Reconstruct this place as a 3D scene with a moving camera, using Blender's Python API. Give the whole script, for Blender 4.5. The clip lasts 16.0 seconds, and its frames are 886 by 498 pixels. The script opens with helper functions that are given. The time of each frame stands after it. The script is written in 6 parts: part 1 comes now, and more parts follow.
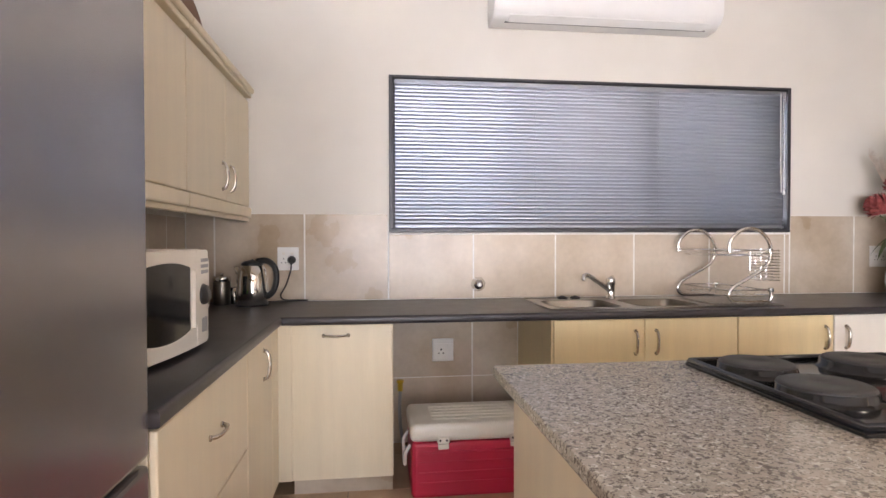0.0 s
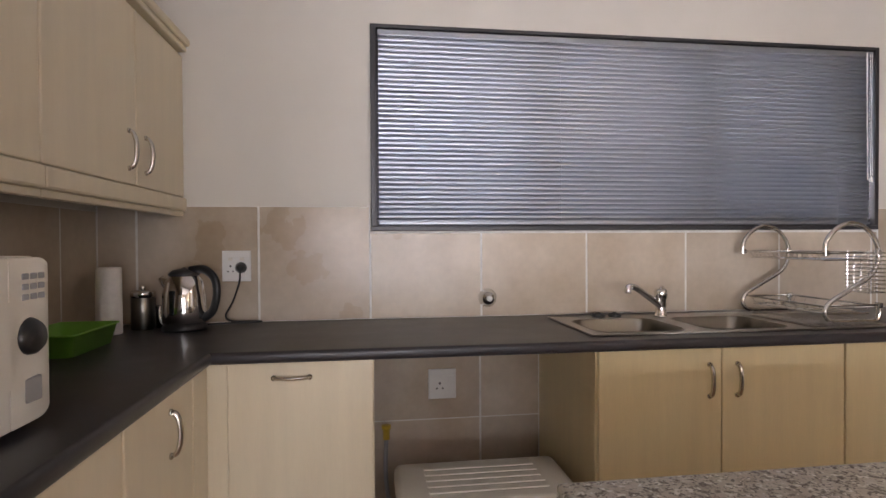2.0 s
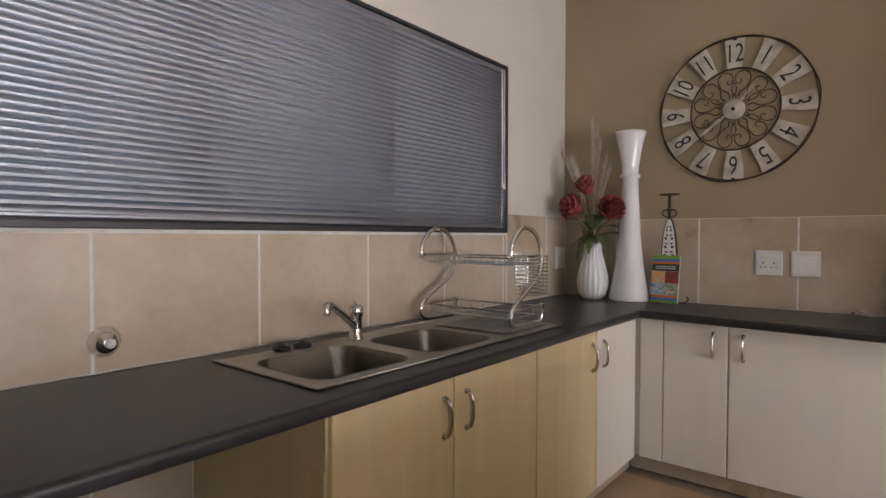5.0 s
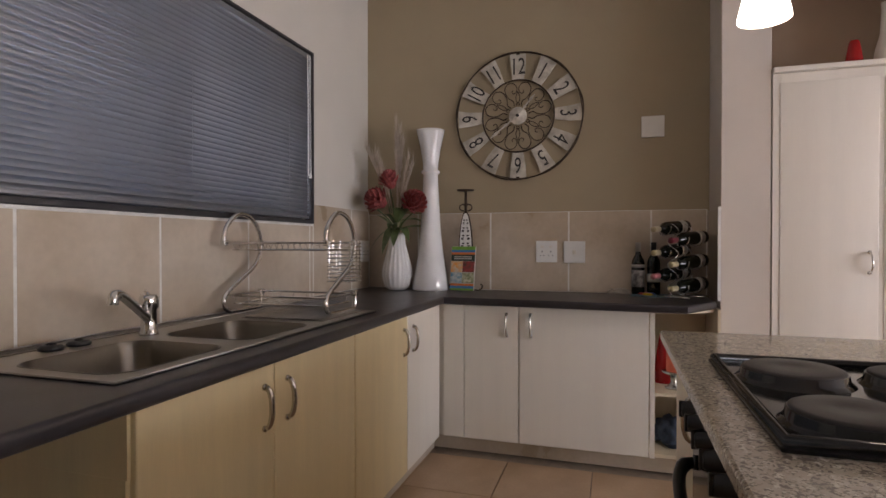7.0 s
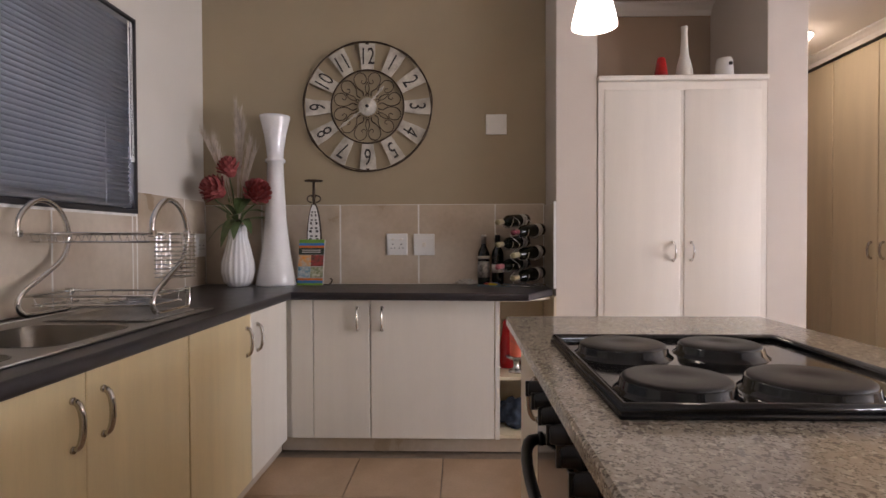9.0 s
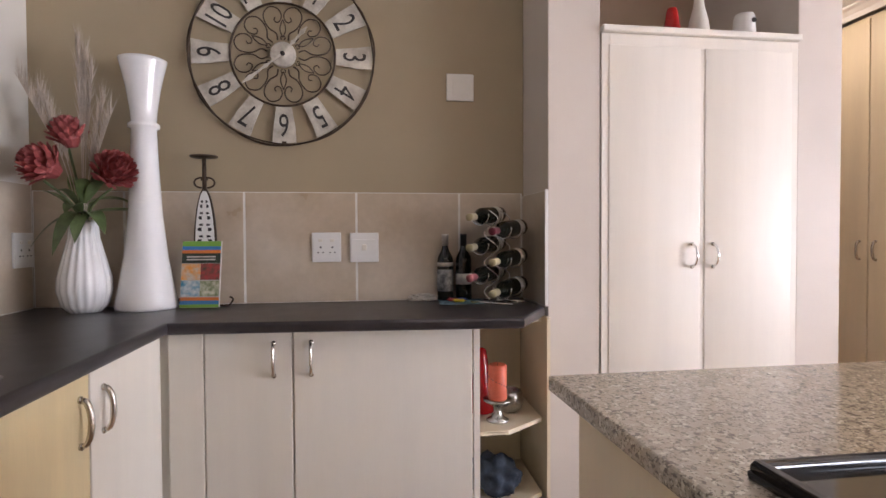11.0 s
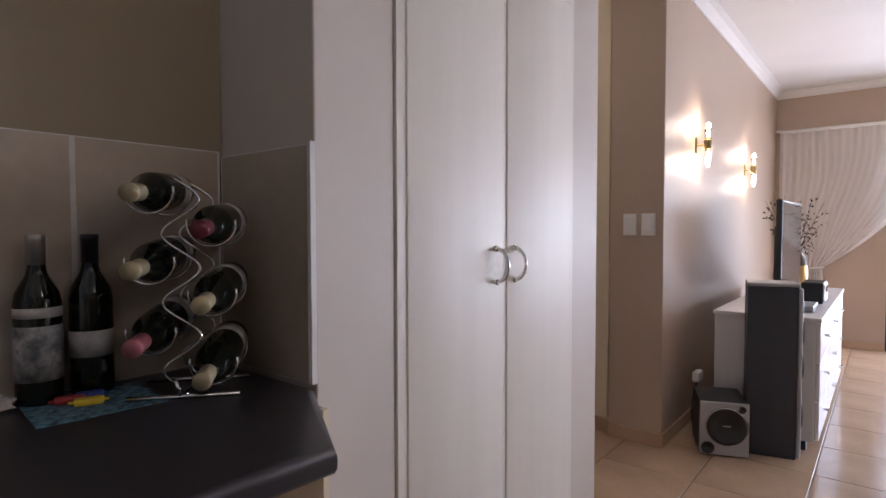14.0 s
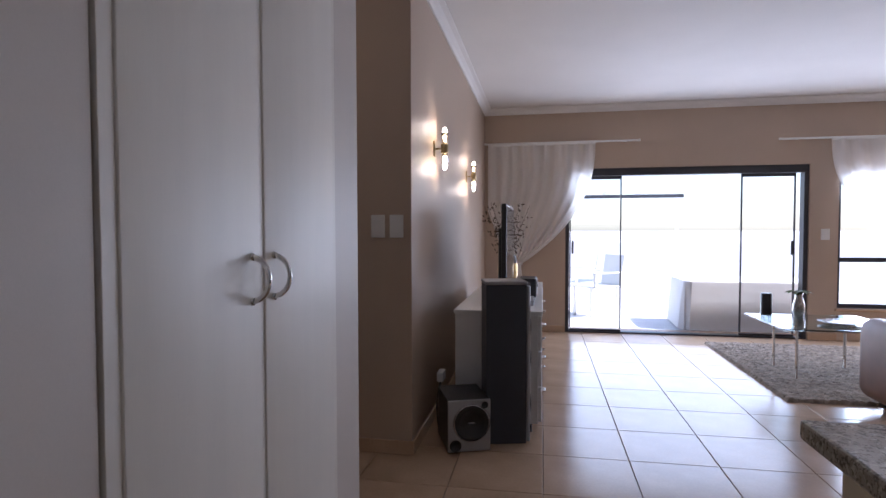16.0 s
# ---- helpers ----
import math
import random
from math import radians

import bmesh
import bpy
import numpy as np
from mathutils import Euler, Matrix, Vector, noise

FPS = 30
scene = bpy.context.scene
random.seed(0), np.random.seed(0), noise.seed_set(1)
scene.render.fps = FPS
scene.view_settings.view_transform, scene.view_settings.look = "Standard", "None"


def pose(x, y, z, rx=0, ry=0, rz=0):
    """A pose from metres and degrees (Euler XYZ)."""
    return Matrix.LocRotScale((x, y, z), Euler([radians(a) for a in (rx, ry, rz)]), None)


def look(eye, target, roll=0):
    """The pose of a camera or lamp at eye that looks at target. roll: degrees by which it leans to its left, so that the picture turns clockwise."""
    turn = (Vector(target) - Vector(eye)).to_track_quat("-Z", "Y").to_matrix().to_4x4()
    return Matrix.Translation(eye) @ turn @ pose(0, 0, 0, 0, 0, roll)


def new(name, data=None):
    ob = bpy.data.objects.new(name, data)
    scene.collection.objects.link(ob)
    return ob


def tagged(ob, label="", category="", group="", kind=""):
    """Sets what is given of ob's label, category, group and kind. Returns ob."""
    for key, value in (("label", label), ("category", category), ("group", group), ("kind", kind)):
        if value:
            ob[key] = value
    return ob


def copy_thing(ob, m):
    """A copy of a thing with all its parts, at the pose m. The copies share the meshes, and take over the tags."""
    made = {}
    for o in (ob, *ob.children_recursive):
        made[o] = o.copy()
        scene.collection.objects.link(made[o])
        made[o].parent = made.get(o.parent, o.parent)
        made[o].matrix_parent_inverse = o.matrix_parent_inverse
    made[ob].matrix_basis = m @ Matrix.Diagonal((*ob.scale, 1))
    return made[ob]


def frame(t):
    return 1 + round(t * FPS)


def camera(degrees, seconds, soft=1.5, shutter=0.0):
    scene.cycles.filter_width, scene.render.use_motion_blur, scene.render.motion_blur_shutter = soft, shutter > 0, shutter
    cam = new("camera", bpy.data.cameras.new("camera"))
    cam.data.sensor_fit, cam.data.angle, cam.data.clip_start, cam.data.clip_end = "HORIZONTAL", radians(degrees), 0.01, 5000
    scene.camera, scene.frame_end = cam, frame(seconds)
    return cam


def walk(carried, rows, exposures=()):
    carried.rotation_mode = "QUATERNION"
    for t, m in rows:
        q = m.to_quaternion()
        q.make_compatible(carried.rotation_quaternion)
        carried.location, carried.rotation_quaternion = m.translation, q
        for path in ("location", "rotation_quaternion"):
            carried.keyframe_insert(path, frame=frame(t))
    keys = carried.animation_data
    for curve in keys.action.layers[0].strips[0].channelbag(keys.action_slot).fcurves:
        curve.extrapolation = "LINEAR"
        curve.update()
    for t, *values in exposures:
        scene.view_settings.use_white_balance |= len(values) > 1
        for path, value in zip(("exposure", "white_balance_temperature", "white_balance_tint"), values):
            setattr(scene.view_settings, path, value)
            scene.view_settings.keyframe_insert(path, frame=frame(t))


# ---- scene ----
cam = camera(77.8, 16.0)
PATH = [
    (0, (0.561, 0.57, 1.266), (0.8, 2.555, 1.232), -0.1),
    (0.5, (0.575, 0.741, 1.265), (0.8, 2.728, 1.23), -0.3),
    (1, (0.556, 0.915, 1.27), (0.801, 2.9, 1.237), -0.2),
    (1.5, (0.582, 1.155, 1.262), (0.837, 3.139, 1.234), -0.3),
    (2, (0.621, 1.374, 1.261), (0.892, 3.355, 1.232), -0.3),
    (2.5, (0.593, 1.579, 1.255), (0.993, 3.539, 1.229), -0.1),
    (3, (0.587, 1.756, 1.253), (1.258, 3.64, 1.22), -0.1),
    (3.5, (0.607, 1.953, 1.244), (1.56, 3.711, 1.212), -0.1),
    (4, (0.618, 2.124, 1.268), (1.778, 3.752, 1.22), 0.2),
    (4.5, (0.605, 2.191, 1.289), (1.955, 3.666, 1.233), 0.1),
    (5, (0.589, 2.234, 1.289), (2.14, 3.496, 1.244), 0.1),
    (7.5, (0.558, 2.349, 1.178), (2.505, 2.806, 1.16), -0.1),
    (8, (0.563, 2.349, 1.173), (2.539, 2.658, 1.154), -0.2),
    (8.5, (0.556, 2.342, 1.172), (2.549, 2.506, 1.147), -0.2),
    (11, (1.502, 2.587, 1.197), (3.48, 2.298, 1.149), -0.3),
    (11.5, (1.79, 2.622, 1.2), (3.739, 2.168, 1.15), -0.3),
    (12, (2.019, 2.648, 1.232), (3.905, 1.988, 1.15), -0.2),
    (12.5, (2.236, 2.656, 1.222), (3.994, 1.703, 1.147), -0.2),
    (13, (2.459, 2.638, 1.214), (4.06, 1.442, 1.141), -0.1),
    (13.5, (2.67, 2.575, 1.214), (4.11, 1.189, 1.141), -0.1),
    (14, (2.835, 2.517, 1.215), (4.092, 0.963, 1.14), -0.1),
    (14.5, (2.962, 2.495, 1.215), (3.962, 0.765, 1.141), -0.1),
    (15, (3.046, 2.454, 1.213), (3.797, 0.602, 1.144), -0.1),
    (15.5, (3.08, 2.365, 1.215), (3.651, 0.45, 1.146), -0.1),
    (16, (3.098, 2.279, 1.214), (3.454, 0.312, 1.145), -0.1),
]
EXPOSURES = [(0, 3.5, 6600, 20), (1.5, 2.95, 6650, 21), (2.5, 2.7, 6700, 21), (3.5, 2.5, 6600, 18), (4.5, 2.5, 6500, 17), (5, 2.58, 6800, 20), (7.5, 2.35, 6700, 23), (8, 2.37, 6750, 24), (11, 3.2, 6350, 22),
             (12, 2.7, 6450, 24), (13.5, 2.15, 6150, 24), (14.5, 2.33, 5700, 20), (15.2, 2.38, 5650, 20), (16, 1.15, 5550, 21)]
walk(cam, [(t, look(eye, target, roll)) for t, eye, target, roll in PATH], EXPOSURES)

# ---- world, sun, large lights ----
world = bpy.data.worlds.new("world")
scene.world = world
world.use_nodes = True
wn = world.node_tree.nodes
sky = wn.new("ShaderNodeTexSky")
sky.sky_type = "NISHITA"
sky.sun_disc = False
sky.sun_elevation, sky.sun_rotation = radians(47), radians(-84)
wn["Background"].inputs["Strength"].default_value = 0.15
world.node_tree.links.new(sky.outputs["Color"], wn["Background"].inputs["Color"])


def lamp(name, kind, power, m, color=(1, 1, 1), size=(1, 1), angle=0.01):
    d = bpy.data.lights.new(name, kind)
    d.energy, d.color = power, color
    if kind == "AREA":
        d.shape, d.size, d.size_y = "RECTANGLE", size[0], size[1]
    elif kind == "SUN":
        d.angle = angle
    else:
        d.shadow_soft_size = size[0]
    ob = new(name, d)
    ob.matrix_world = m
    return ob


lamp("sun", "SUN", 5.0, look((-10, 1.0, 11), (0, 0, 0)), (1.0, 0.95, 0.87), angle=radians(0.5))
# daylight in the sliding door and in the window beside it
lamp("door_daylight", "AREA", 18, look((1.56, -4.365 + 0.02, 1.0), (1.56, 0, 1.0)), (0.86, 0.93, 1.0), (2.35, 1.75))
lamp("side_window_daylight", "AREA", 35, look((-1.11, -4.365 + 0.02, 1.1), (-1.11, 0, 1.1)), (0.86, 0.93, 1.0), (1.95, 1.4))

# ---- materials ----


def mat(name, base, rough=0.5, metal=0.0, var=0.12, scale=6.0, fine=90.0, bump=0.05, stretch=(1, 1, 1), second=None, coat=0.0, spec=0.5, patch=1.0, rand=0.0):
    """A surface with variation at two scales: large patches and a fine grain that also gives relief."""
    m = bpy.data.materials.new(name)
    m.use_nodes = True
    nt = m.node_tree
    n, l = nt.nodes, nt.links
    b = n["Principled BSDF"]
    b.inputs["Metallic"].default_value = metal
    b.inputs["Coat Weight"].default_value = coat
    b.inputs["Specular IOR Level"].default_value = spec
    co = n.new("ShaderNodeTexCoord")
    mp = n.new("ShaderNodeMapping")
    mp.inputs["Scale"].default_value = stretch
    l.new(co.outputs["Object"], mp.inputs["Vector"])
    big, small = n.new("ShaderNodeTexNoise"), n.new("ShaderNodeTexNoise")
    big.inputs["Scale"].default_value, small.inputs["Scale"].default_value = scale, fine
    big.inputs["Detail"].default_value, small.inputs["Detail"].default_value = 5, 3
    for t in (big, small):
        l.new(mp.outputs["Vector"], t.inputs["Vector"])
    mix = n.new("ShaderNodeMixRGB")
    dark = second or tuple(c * (1 - var) for c in base)
    light = tuple(min(1, c * (1 + var * 0.6)) for c in base)
    mix.inputs["Color1"].default_value, mix.inputs["Color2"].default_value = (*dark, 1), (*light, 1)
    ramp = n.new("ShaderNodeMapRange")
    ramp.inputs["From Min"].default_value, ramp.inputs["From Max"].default_value = 0.32, 0.68
    l.new(big.outputs["Fac"], ramp.inputs["Value"])
    l.new(ramp.outputs["Result"], mix.inputs["Fac"])
    mul = n.new("ShaderNodeMixRGB")
    mul.blend_type = "MULTIPLY"
    mul.inputs["Fac"].default_value = min(1.0, var * 1.5)
    l.new(mix.outputs["Color"], mul.inputs["Color1"])
    l.new(small.outputs["Fac"], mul.inputs["Color2"])
    out = mul.outputs["Color"]
    if rand:
        info = n.new("ShaderNodeObjectInfo")
        hs = n.new("ShaderNodeHueSaturation")
        rr = n.new("ShaderNodeMapRange")
        rr.inputs["To Min"].default_value, rr.inputs["To Max"].default_value = 1 - rand, 1 + rand
        l.new(info.outputs["Random"], rr.inputs["Value"])
        l.new(rr.outputs["Result"], hs.inputs["Value"])
        l.new(out, hs.inputs["Color"])
        out = hs.outputs["Color"]
    l.new(out, b.inputs["Base Color"])
    rg = n.new("ShaderNodeMapRange")
    rg.inputs["To Min"].default_value, rg.inputs["To Max"].default_value = max(0.02, rough - 0.06 * patch), min(1, rough + 0.06 * patch)
    l.new(big.outputs["Fac"], rg.inputs["Value"])
    l.new(rg.outputs["Result"], b.inputs["Roughness"])
    if bump:
        bp = n.new("ShaderNodeBump")
        bp.inputs["Strength"].default_value, bp.inputs["Distance"].default_value = bump, 0.004
        l.new(small.outputs["Fac"], bp.inputs["Height"])
        l.new(bp.outputs["Normal"], b.inputs["Normal"])
    return m


def glass_mat(name, color=(1, 1, 1), rough=0.0):
    m = bpy.data.materials.new(name)
    m.use_nodes = True
    b = m.node_tree.nodes["Principled BSDF"]
    b.inputs["Base Color"].default_value = (*color, 1)
    b.inputs["Roughness"].default_value = rough
    b.inputs["Transmission Weight"].default_value = 1
    b.inputs["IOR"].default_value = 1.45
    return m


def glow_mat(name, color, strength):
    m = bpy.data.materials.new(name)
    m.use_nodes = True
    b = m.node_tree.nodes["Principled BSDF"]
    b.inputs["Base Color"].default_value = (*color, 1)
    b.inputs["Emission Color"].default_value = (*color, 1)
    b.inputs["Emission Strength"].default_value = strength
    return m


def granite_mat():
    m = mat("granite", (0.52, 0.46, 0.37), 0.12, 0, 0.16, 42, 260, 0.0, second=(0.36, 0.315, 0.25), patch=0.5)
    n, l = m.node_tree.nodes, m.node_tree.links
    b = n["Principled BSDF"]
    src = b.inputs["Base Color"].links[0].from_socket
    co = [x for x in n if x.type == "TEX_COORD"][0]
    for sc, col, lo in ((95, (0.15, 0.125, 0.10), 0.385), (80, (0.62, 0.56, 0.46), 0.37), (190, (0.17, 0.145, 0.12), 0.385), (60, (0.42, 0.365, 0.29), 0.37)):
        v = n.new("ShaderNodeTexNoise")
        v.inputs["Scale"].default_value, v.inputs["Detail"].default_value = sc, 2
        off = n.new("ShaderNodeMapping")
        off.inputs["Location"].default_value = (sc, sc * 0.3, 0)
        l.new(co.outputs["Object"], off.inputs["Vector"])
        l.new(off.outputs["Vector"], v.inputs["Vector"])
        r = n.new("ShaderNodeMapRange")
        r.inputs["From Min"].default_value, r.inputs["From Max"].default_value = lo + 0.06, lo
        l.new(v.outputs["Fac"], r.inputs["Value"])
        mx = n.new("ShaderNodeMixRGB")
        mx.inputs["Color2"].default_value = (*col, 1)
        l.new(r.outputs["Result"], mx.inputs["Fac"])
        l.new(src, mx.inputs["Color1"])
        src = mx.outputs["Color"]
    l.new(src, b.inputs["Base Color"])
    return m


def sheer_mat():
    m = bpy.data.materials.new("sheer_curtain")
    m.use_nodes = True
    n, l = m.node_tree.nodes, m.node_tree.links
    d, t, tr = (n.new("ShaderNodeBsdf" + k) for k in ("Diffuse", "Translucent", "Transparent"))
    d.inputs["Color"].default_value = t.inputs["Color"].default_value = (0.94, 0.91, 0.88, 1)
    m1, m2 = n.new("ShaderNodeMixShader"), n.new("ShaderNodeMixShader")
    m1.inputs["Fac"].default_value, m2.inputs["Fac"].default_value = 0.45, 0.14
    l.new(d.outputs[0], m1.inputs[1]), l.new(t.outputs[0], m1.inputs[2])
    l.new(m1.outputs[0], m2.inputs[1]), l.new(tr.outputs[0], m2.inputs[2])
    l.new(m2.outputs[0], n["Material Output"].inputs["Surface"])
    return m


M_WALL = mat("cream_wall_paint", (0.69, 0.655, 0.585), 0.55, 0, 0.05, 1.5, 260, 0.05)
M_FEATURE = mat("taupe_wall_paint", (0.385, 0.308, 0.198), 0.5, 0, 0.07, 1.5, 260, 0.05)
M_TAN = mat("tan_wall_paint", (0.50, 0.385, 0.29), 0.45, 0, 0.06, 1.5, 260, 0.05)
M_COLUMN = mat("pale_column_paint", (0.66, 0.595, 0.53), 0.5, 0, 0.05, 2, 260, 0.05)
M_CEIL = mat("white_ceiling_paint", (0.80, 0.78, 0.76), 0.7, 0, 0.03, 2, 200, 0.03)
M_WTILE = mat("beige_wall_tile", (0.60, 0.515, 0.415), 0.29, 0, 0.12, 2.4, 30, 0.02, second=(0.45, 0.345, 0.235), rand=0.06, spec=0.5)
M_GROUT = mat("pale_grout", (0.86, 0.84, 0.80), 0.8, 0, 0.12, 20, 300, 0.2)
M_FTILE = mat("terracotta_beige_floor_tile", (0.57, 0.40, 0.265), 0.19, 0, 0.12, 3.0, 80, 0.02, second=(0.48, 0.33, 0.21), rand=0.04)
M_FGROUT = mat("brown_floor_grout", (0.30, 0.235, 0.175), 0.85, 0, 0.15, 20, 300, 0.2)
M_CAB = mat("cream_washed_wood", (0.76, 0.655, 0.475), 0.36, 0, 0.05, 2.0, 40, 0.006, stretch=(7, 7, 0.5))
M_CABY = mat("yellowed_cream_wood", (0.81, 0.665, 0.39), 0.34, 0, 0.06, 2.0, 40, 0.006, stretch=(7, 7, 0.5))
M_CABW = mat("white_washed_wood", (0.82, 0.775, 0.695), 0.45, 0, 0.028, 2.0, 40, 0.003, stretch=(7, 7, 0.5), patch=0.15)
M_WORKTOP = mat("charcoal_laminate", (0.040, 0.035, 0.039), 0.34, 0, 0.22, 9, 420, 0.05)
M_GRANITE = granite_mat()
# base colour lowered to carry the shade inside the sink bowls
M_STEEL = mat("darkened_brushed_steel", (0.21, 0.195, 0.17), 0.30, 1, 0.05, 3, 120, 0.004, stretch=(1, 8, 1))
# the sink's steel again, lighter, for its lit deck
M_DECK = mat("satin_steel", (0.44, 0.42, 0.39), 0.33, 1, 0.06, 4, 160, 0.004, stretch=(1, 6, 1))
M_CHROME = mat("chrome", (0.78, 0.77, 0.75), 0.09, 1, 0.04, 8, 200, 0.0)
M_HANDLE = mat("satin_nickel", (0.62, 0.58, 0.52), 0.22, 1, 0.06, 8, 200, 0.0)
M_FRIDGE = mat("silver_fridge_steel", (0.30, 0.285, 0.29), 0.24, 0.75, 0.06, 1.2, 300, 0.02, stretch=(1, 1, 6))
M_BLACK = mat("black_enamel", (0.012, 0.012, 0.013), 0.10, 0, 0.2, 8, 200, 0.0)
M_BLACKP = mat("black_plastic", (0.02, 0.02, 0.021), 0.35, 0, 0.2, 8, 300, 0.05)
M_IRON = mat("cast_iron_plate", (0.045, 0.042, 0.040), 0.5, 0.2, 0.3, 12, 300, 0.1)
M_WHITEP = mat("white_plastic", (0.80, 0.79, 0.76), 0.35, 0, 0.03, 5, 200, 0.0)
M_CREAMP = mat("cream_plastic", (0.78, 0.74, 0.66), 0.32, 0, 0.04, 5, 200, 0.0)
M_CERAMIC = mat("white_glazed_ceramic", (0.82, 0.81, 0.80), 0.12, 0, 0.03, 6, 80, 0.0, coat=0.4)
M_RED = mat("red_plastic", (0.50, 0.02, 0.055), 0.36, 0, 0.10, 6, 200, 0.05)
M_REDG = mat("red_glazed_ceramic", (0.42, 0.012, 0.012), 0.18, 0, 0.12, 6, 80, 0.0)
M_ORANGE = mat("orange_candle_wax", (0.78, 0.16, 0.08), 0.5, 0, 0.15, 14, 100, 0.05)
M_SILVER = mat("hammered_silver", (0.62, 0.61, 0.58), 0.25, 1, 0.25, 40, 150, 0.4)
M_ALU = mat("dark_bronze_aluminium", (0.060, 0.058, 0.062), 0.4, 0.4, 0.08, 5, 200, 0.0)
M_SLAT = mat("silver_blind_slat", (0.37, 0.395, 0.44), 0.38, 0.85, 0.05, 3, 200, 0.0)
M_GLASS = glass_mat("clear_glass")
M_BOTTLE = mat("dark_wine_bottle_glass", (0.010, 0.012, 0.008), 0.06, 0, 0.2, 6, 60, 0.0)
M_LABEL = mat("aged_paper_label", (0.66, 0.63, 0.57), 0.7, 0, 0.2, 40, 200, 0.0)
M_GREEN = mat("leaf_green", (0.12, 0.17, 0.06), 0.45, 0, 0.3, 25, 150, 0.1)
M_GREENP = mat("pale_edged_leaf", (0.30, 0.36, 0.16), 0.45, 0, 0.3, 30, 150, 0.1, second=(0.11, 0.18, 0.05))
M_PETAL = mat("dark_red_petal", (0.42, 0.095, 0.085), 0.55, 0, 0.3, 40, 200, 0.1, second=(0.27, 0.045, 0.045))
M_STRAW = mat("dry_straw", (0.70, 0.60, 0.50), 0.8, 0, 0.2, 20, 200, 0.0)
M_CLOCKW = mat("distressed_white_enamel", (0.70, 0.66, 0.57), 0.55, 0, 0.20, 14, 90, 0.2, second=(0.45, 0.40, 0.33))
M_CLOCKI = mat("dark_wrought_iron", (0.10, 0.068, 0.046), 0.55, 0.6, 0.3, 20, 150, 0.2)
M_DARK = mat("dark_ink", (0.03, 0.026, 0.024), 0.6, 0, 0.1, 20, 100, 0.0)
M_SHEER = sheer_mat()
M_RUG = mat("beige_shag_wool", (0.42, 0.34, 0.27), 0.95, 0, 0.35, 14, 160, 0.8)
M_SOFA = mat("brown_leather", (0.22, 0.12, 0.075), 0.45, 0, 0.15, 8, 160, 0.15)
M_SPEAK = mat("blue_black_speaker_veneer", (0.030, 0.034, 0.050), 0.4, 0, 0.15, 6, 200, 0.03)
M_SUBG = mat("silver_grey_plastic", (0.36, 0.36, 0.37), 0.4, 0.2, 0.05, 6, 200, 0.0)
M_WHITEL = mat("white_lacquer", (0.74, 0.72, 0.70), 0.3, 0, 0.04, 5, 120, 0.0)
M_BRASS = mat("antique_brass", (0.50, 0.38, 0.20), 0.3, 0.9, 0.15, 20, 100, 0.1)
M_AMBER = glass_mat("amber_glass", (1.0, 0.88, 0.66), 0.1)
M_BULB = glow_mat("lit_bulb", (1.0, 0.86, 0.64), 20)
M_SHADEL = glow_mat("lit_opal_glass", (1.0, 0.93, 0.82), 1.2)
M_PATIO = mat("pale_patio_tile", (0.82, 0.80, 0.77), 0.5, 0, 0.08, 3, 80, 0.02)
M_OUTW = mat("white_outdoor_plaster", (0.85, 0.84, 0.82), 0.8, 0, 0.05, 2, 120, 0.1)
M_DENIM = mat("denim_blue_cloth", (0.055, 0.075, 0.11), 0.9, 0, 0.4, 30, 220, 0.4)
M_LIME = mat("lime_green_plastic", (0.16, 0.40, 0.05), 0.4, 0, 0.08, 6, 120, 0.0)
M_PAPER = mat("white_paper_towel", (0.80, 0.77, 0.73), 0.9, 0, 0.06, 30, 160, 0.3)

# ---- mesh helpers ----


def thing(name, at=(0, 0, 0), label="", category="", group="", rz=0.0, kind=""):
    """An empty at the base of a thing. Its parts are modelled in metres from that base, before the turn rz."""
    ob = new(name)
    ob.empty_display_size = 0.1
    ob.matrix_world = pose(*at, 0, 0, rz)
    return tagged(ob, label, category, group, kind)


def part(name, bm, material, parent=None, label="", smooth=None):
    me = bpy.data.meshes.new(name)
    if smooth is not None:
        for f in bm.faces:
            f.smooth = True
        for e in bm.edges:
            e.smooth = len(e.link_faces) == 2 and e.calc_face_angle(0) < radians(smooth)
    bm.to_mesh(me)
    bm.free()
    if material:
        me.materials.append(material)
    ob = new(name, me)
    if parent:
        ob.parent = parent
    if label:
        ob["label"] = label
    return ob


def B():
    return bmesh.new()


def box(x0, x1, y0, y1, z0, z1, b=0.0, bm=None, seg=2):
    bm = bm or bmesh.new()
    m = Matrix.Translation(((x0 + x1) / 2, (y0 + y1) / 2, (z0 + z1) / 2)) @ Matrix.Diagonal((abs(x1 - x0), abs(y1 - y0), abs(z1 - z0), 1))
    r = bmesh.ops.create_cube(bm, size=1, matrix=m)
    if b:
        es = list({e for v in r["verts"] for e in v.link_edges})
        bmesh.ops.bevel(bm, geom=es, offset=b, segments=seg, affect="EDGES", profile=0.5)
    return bm


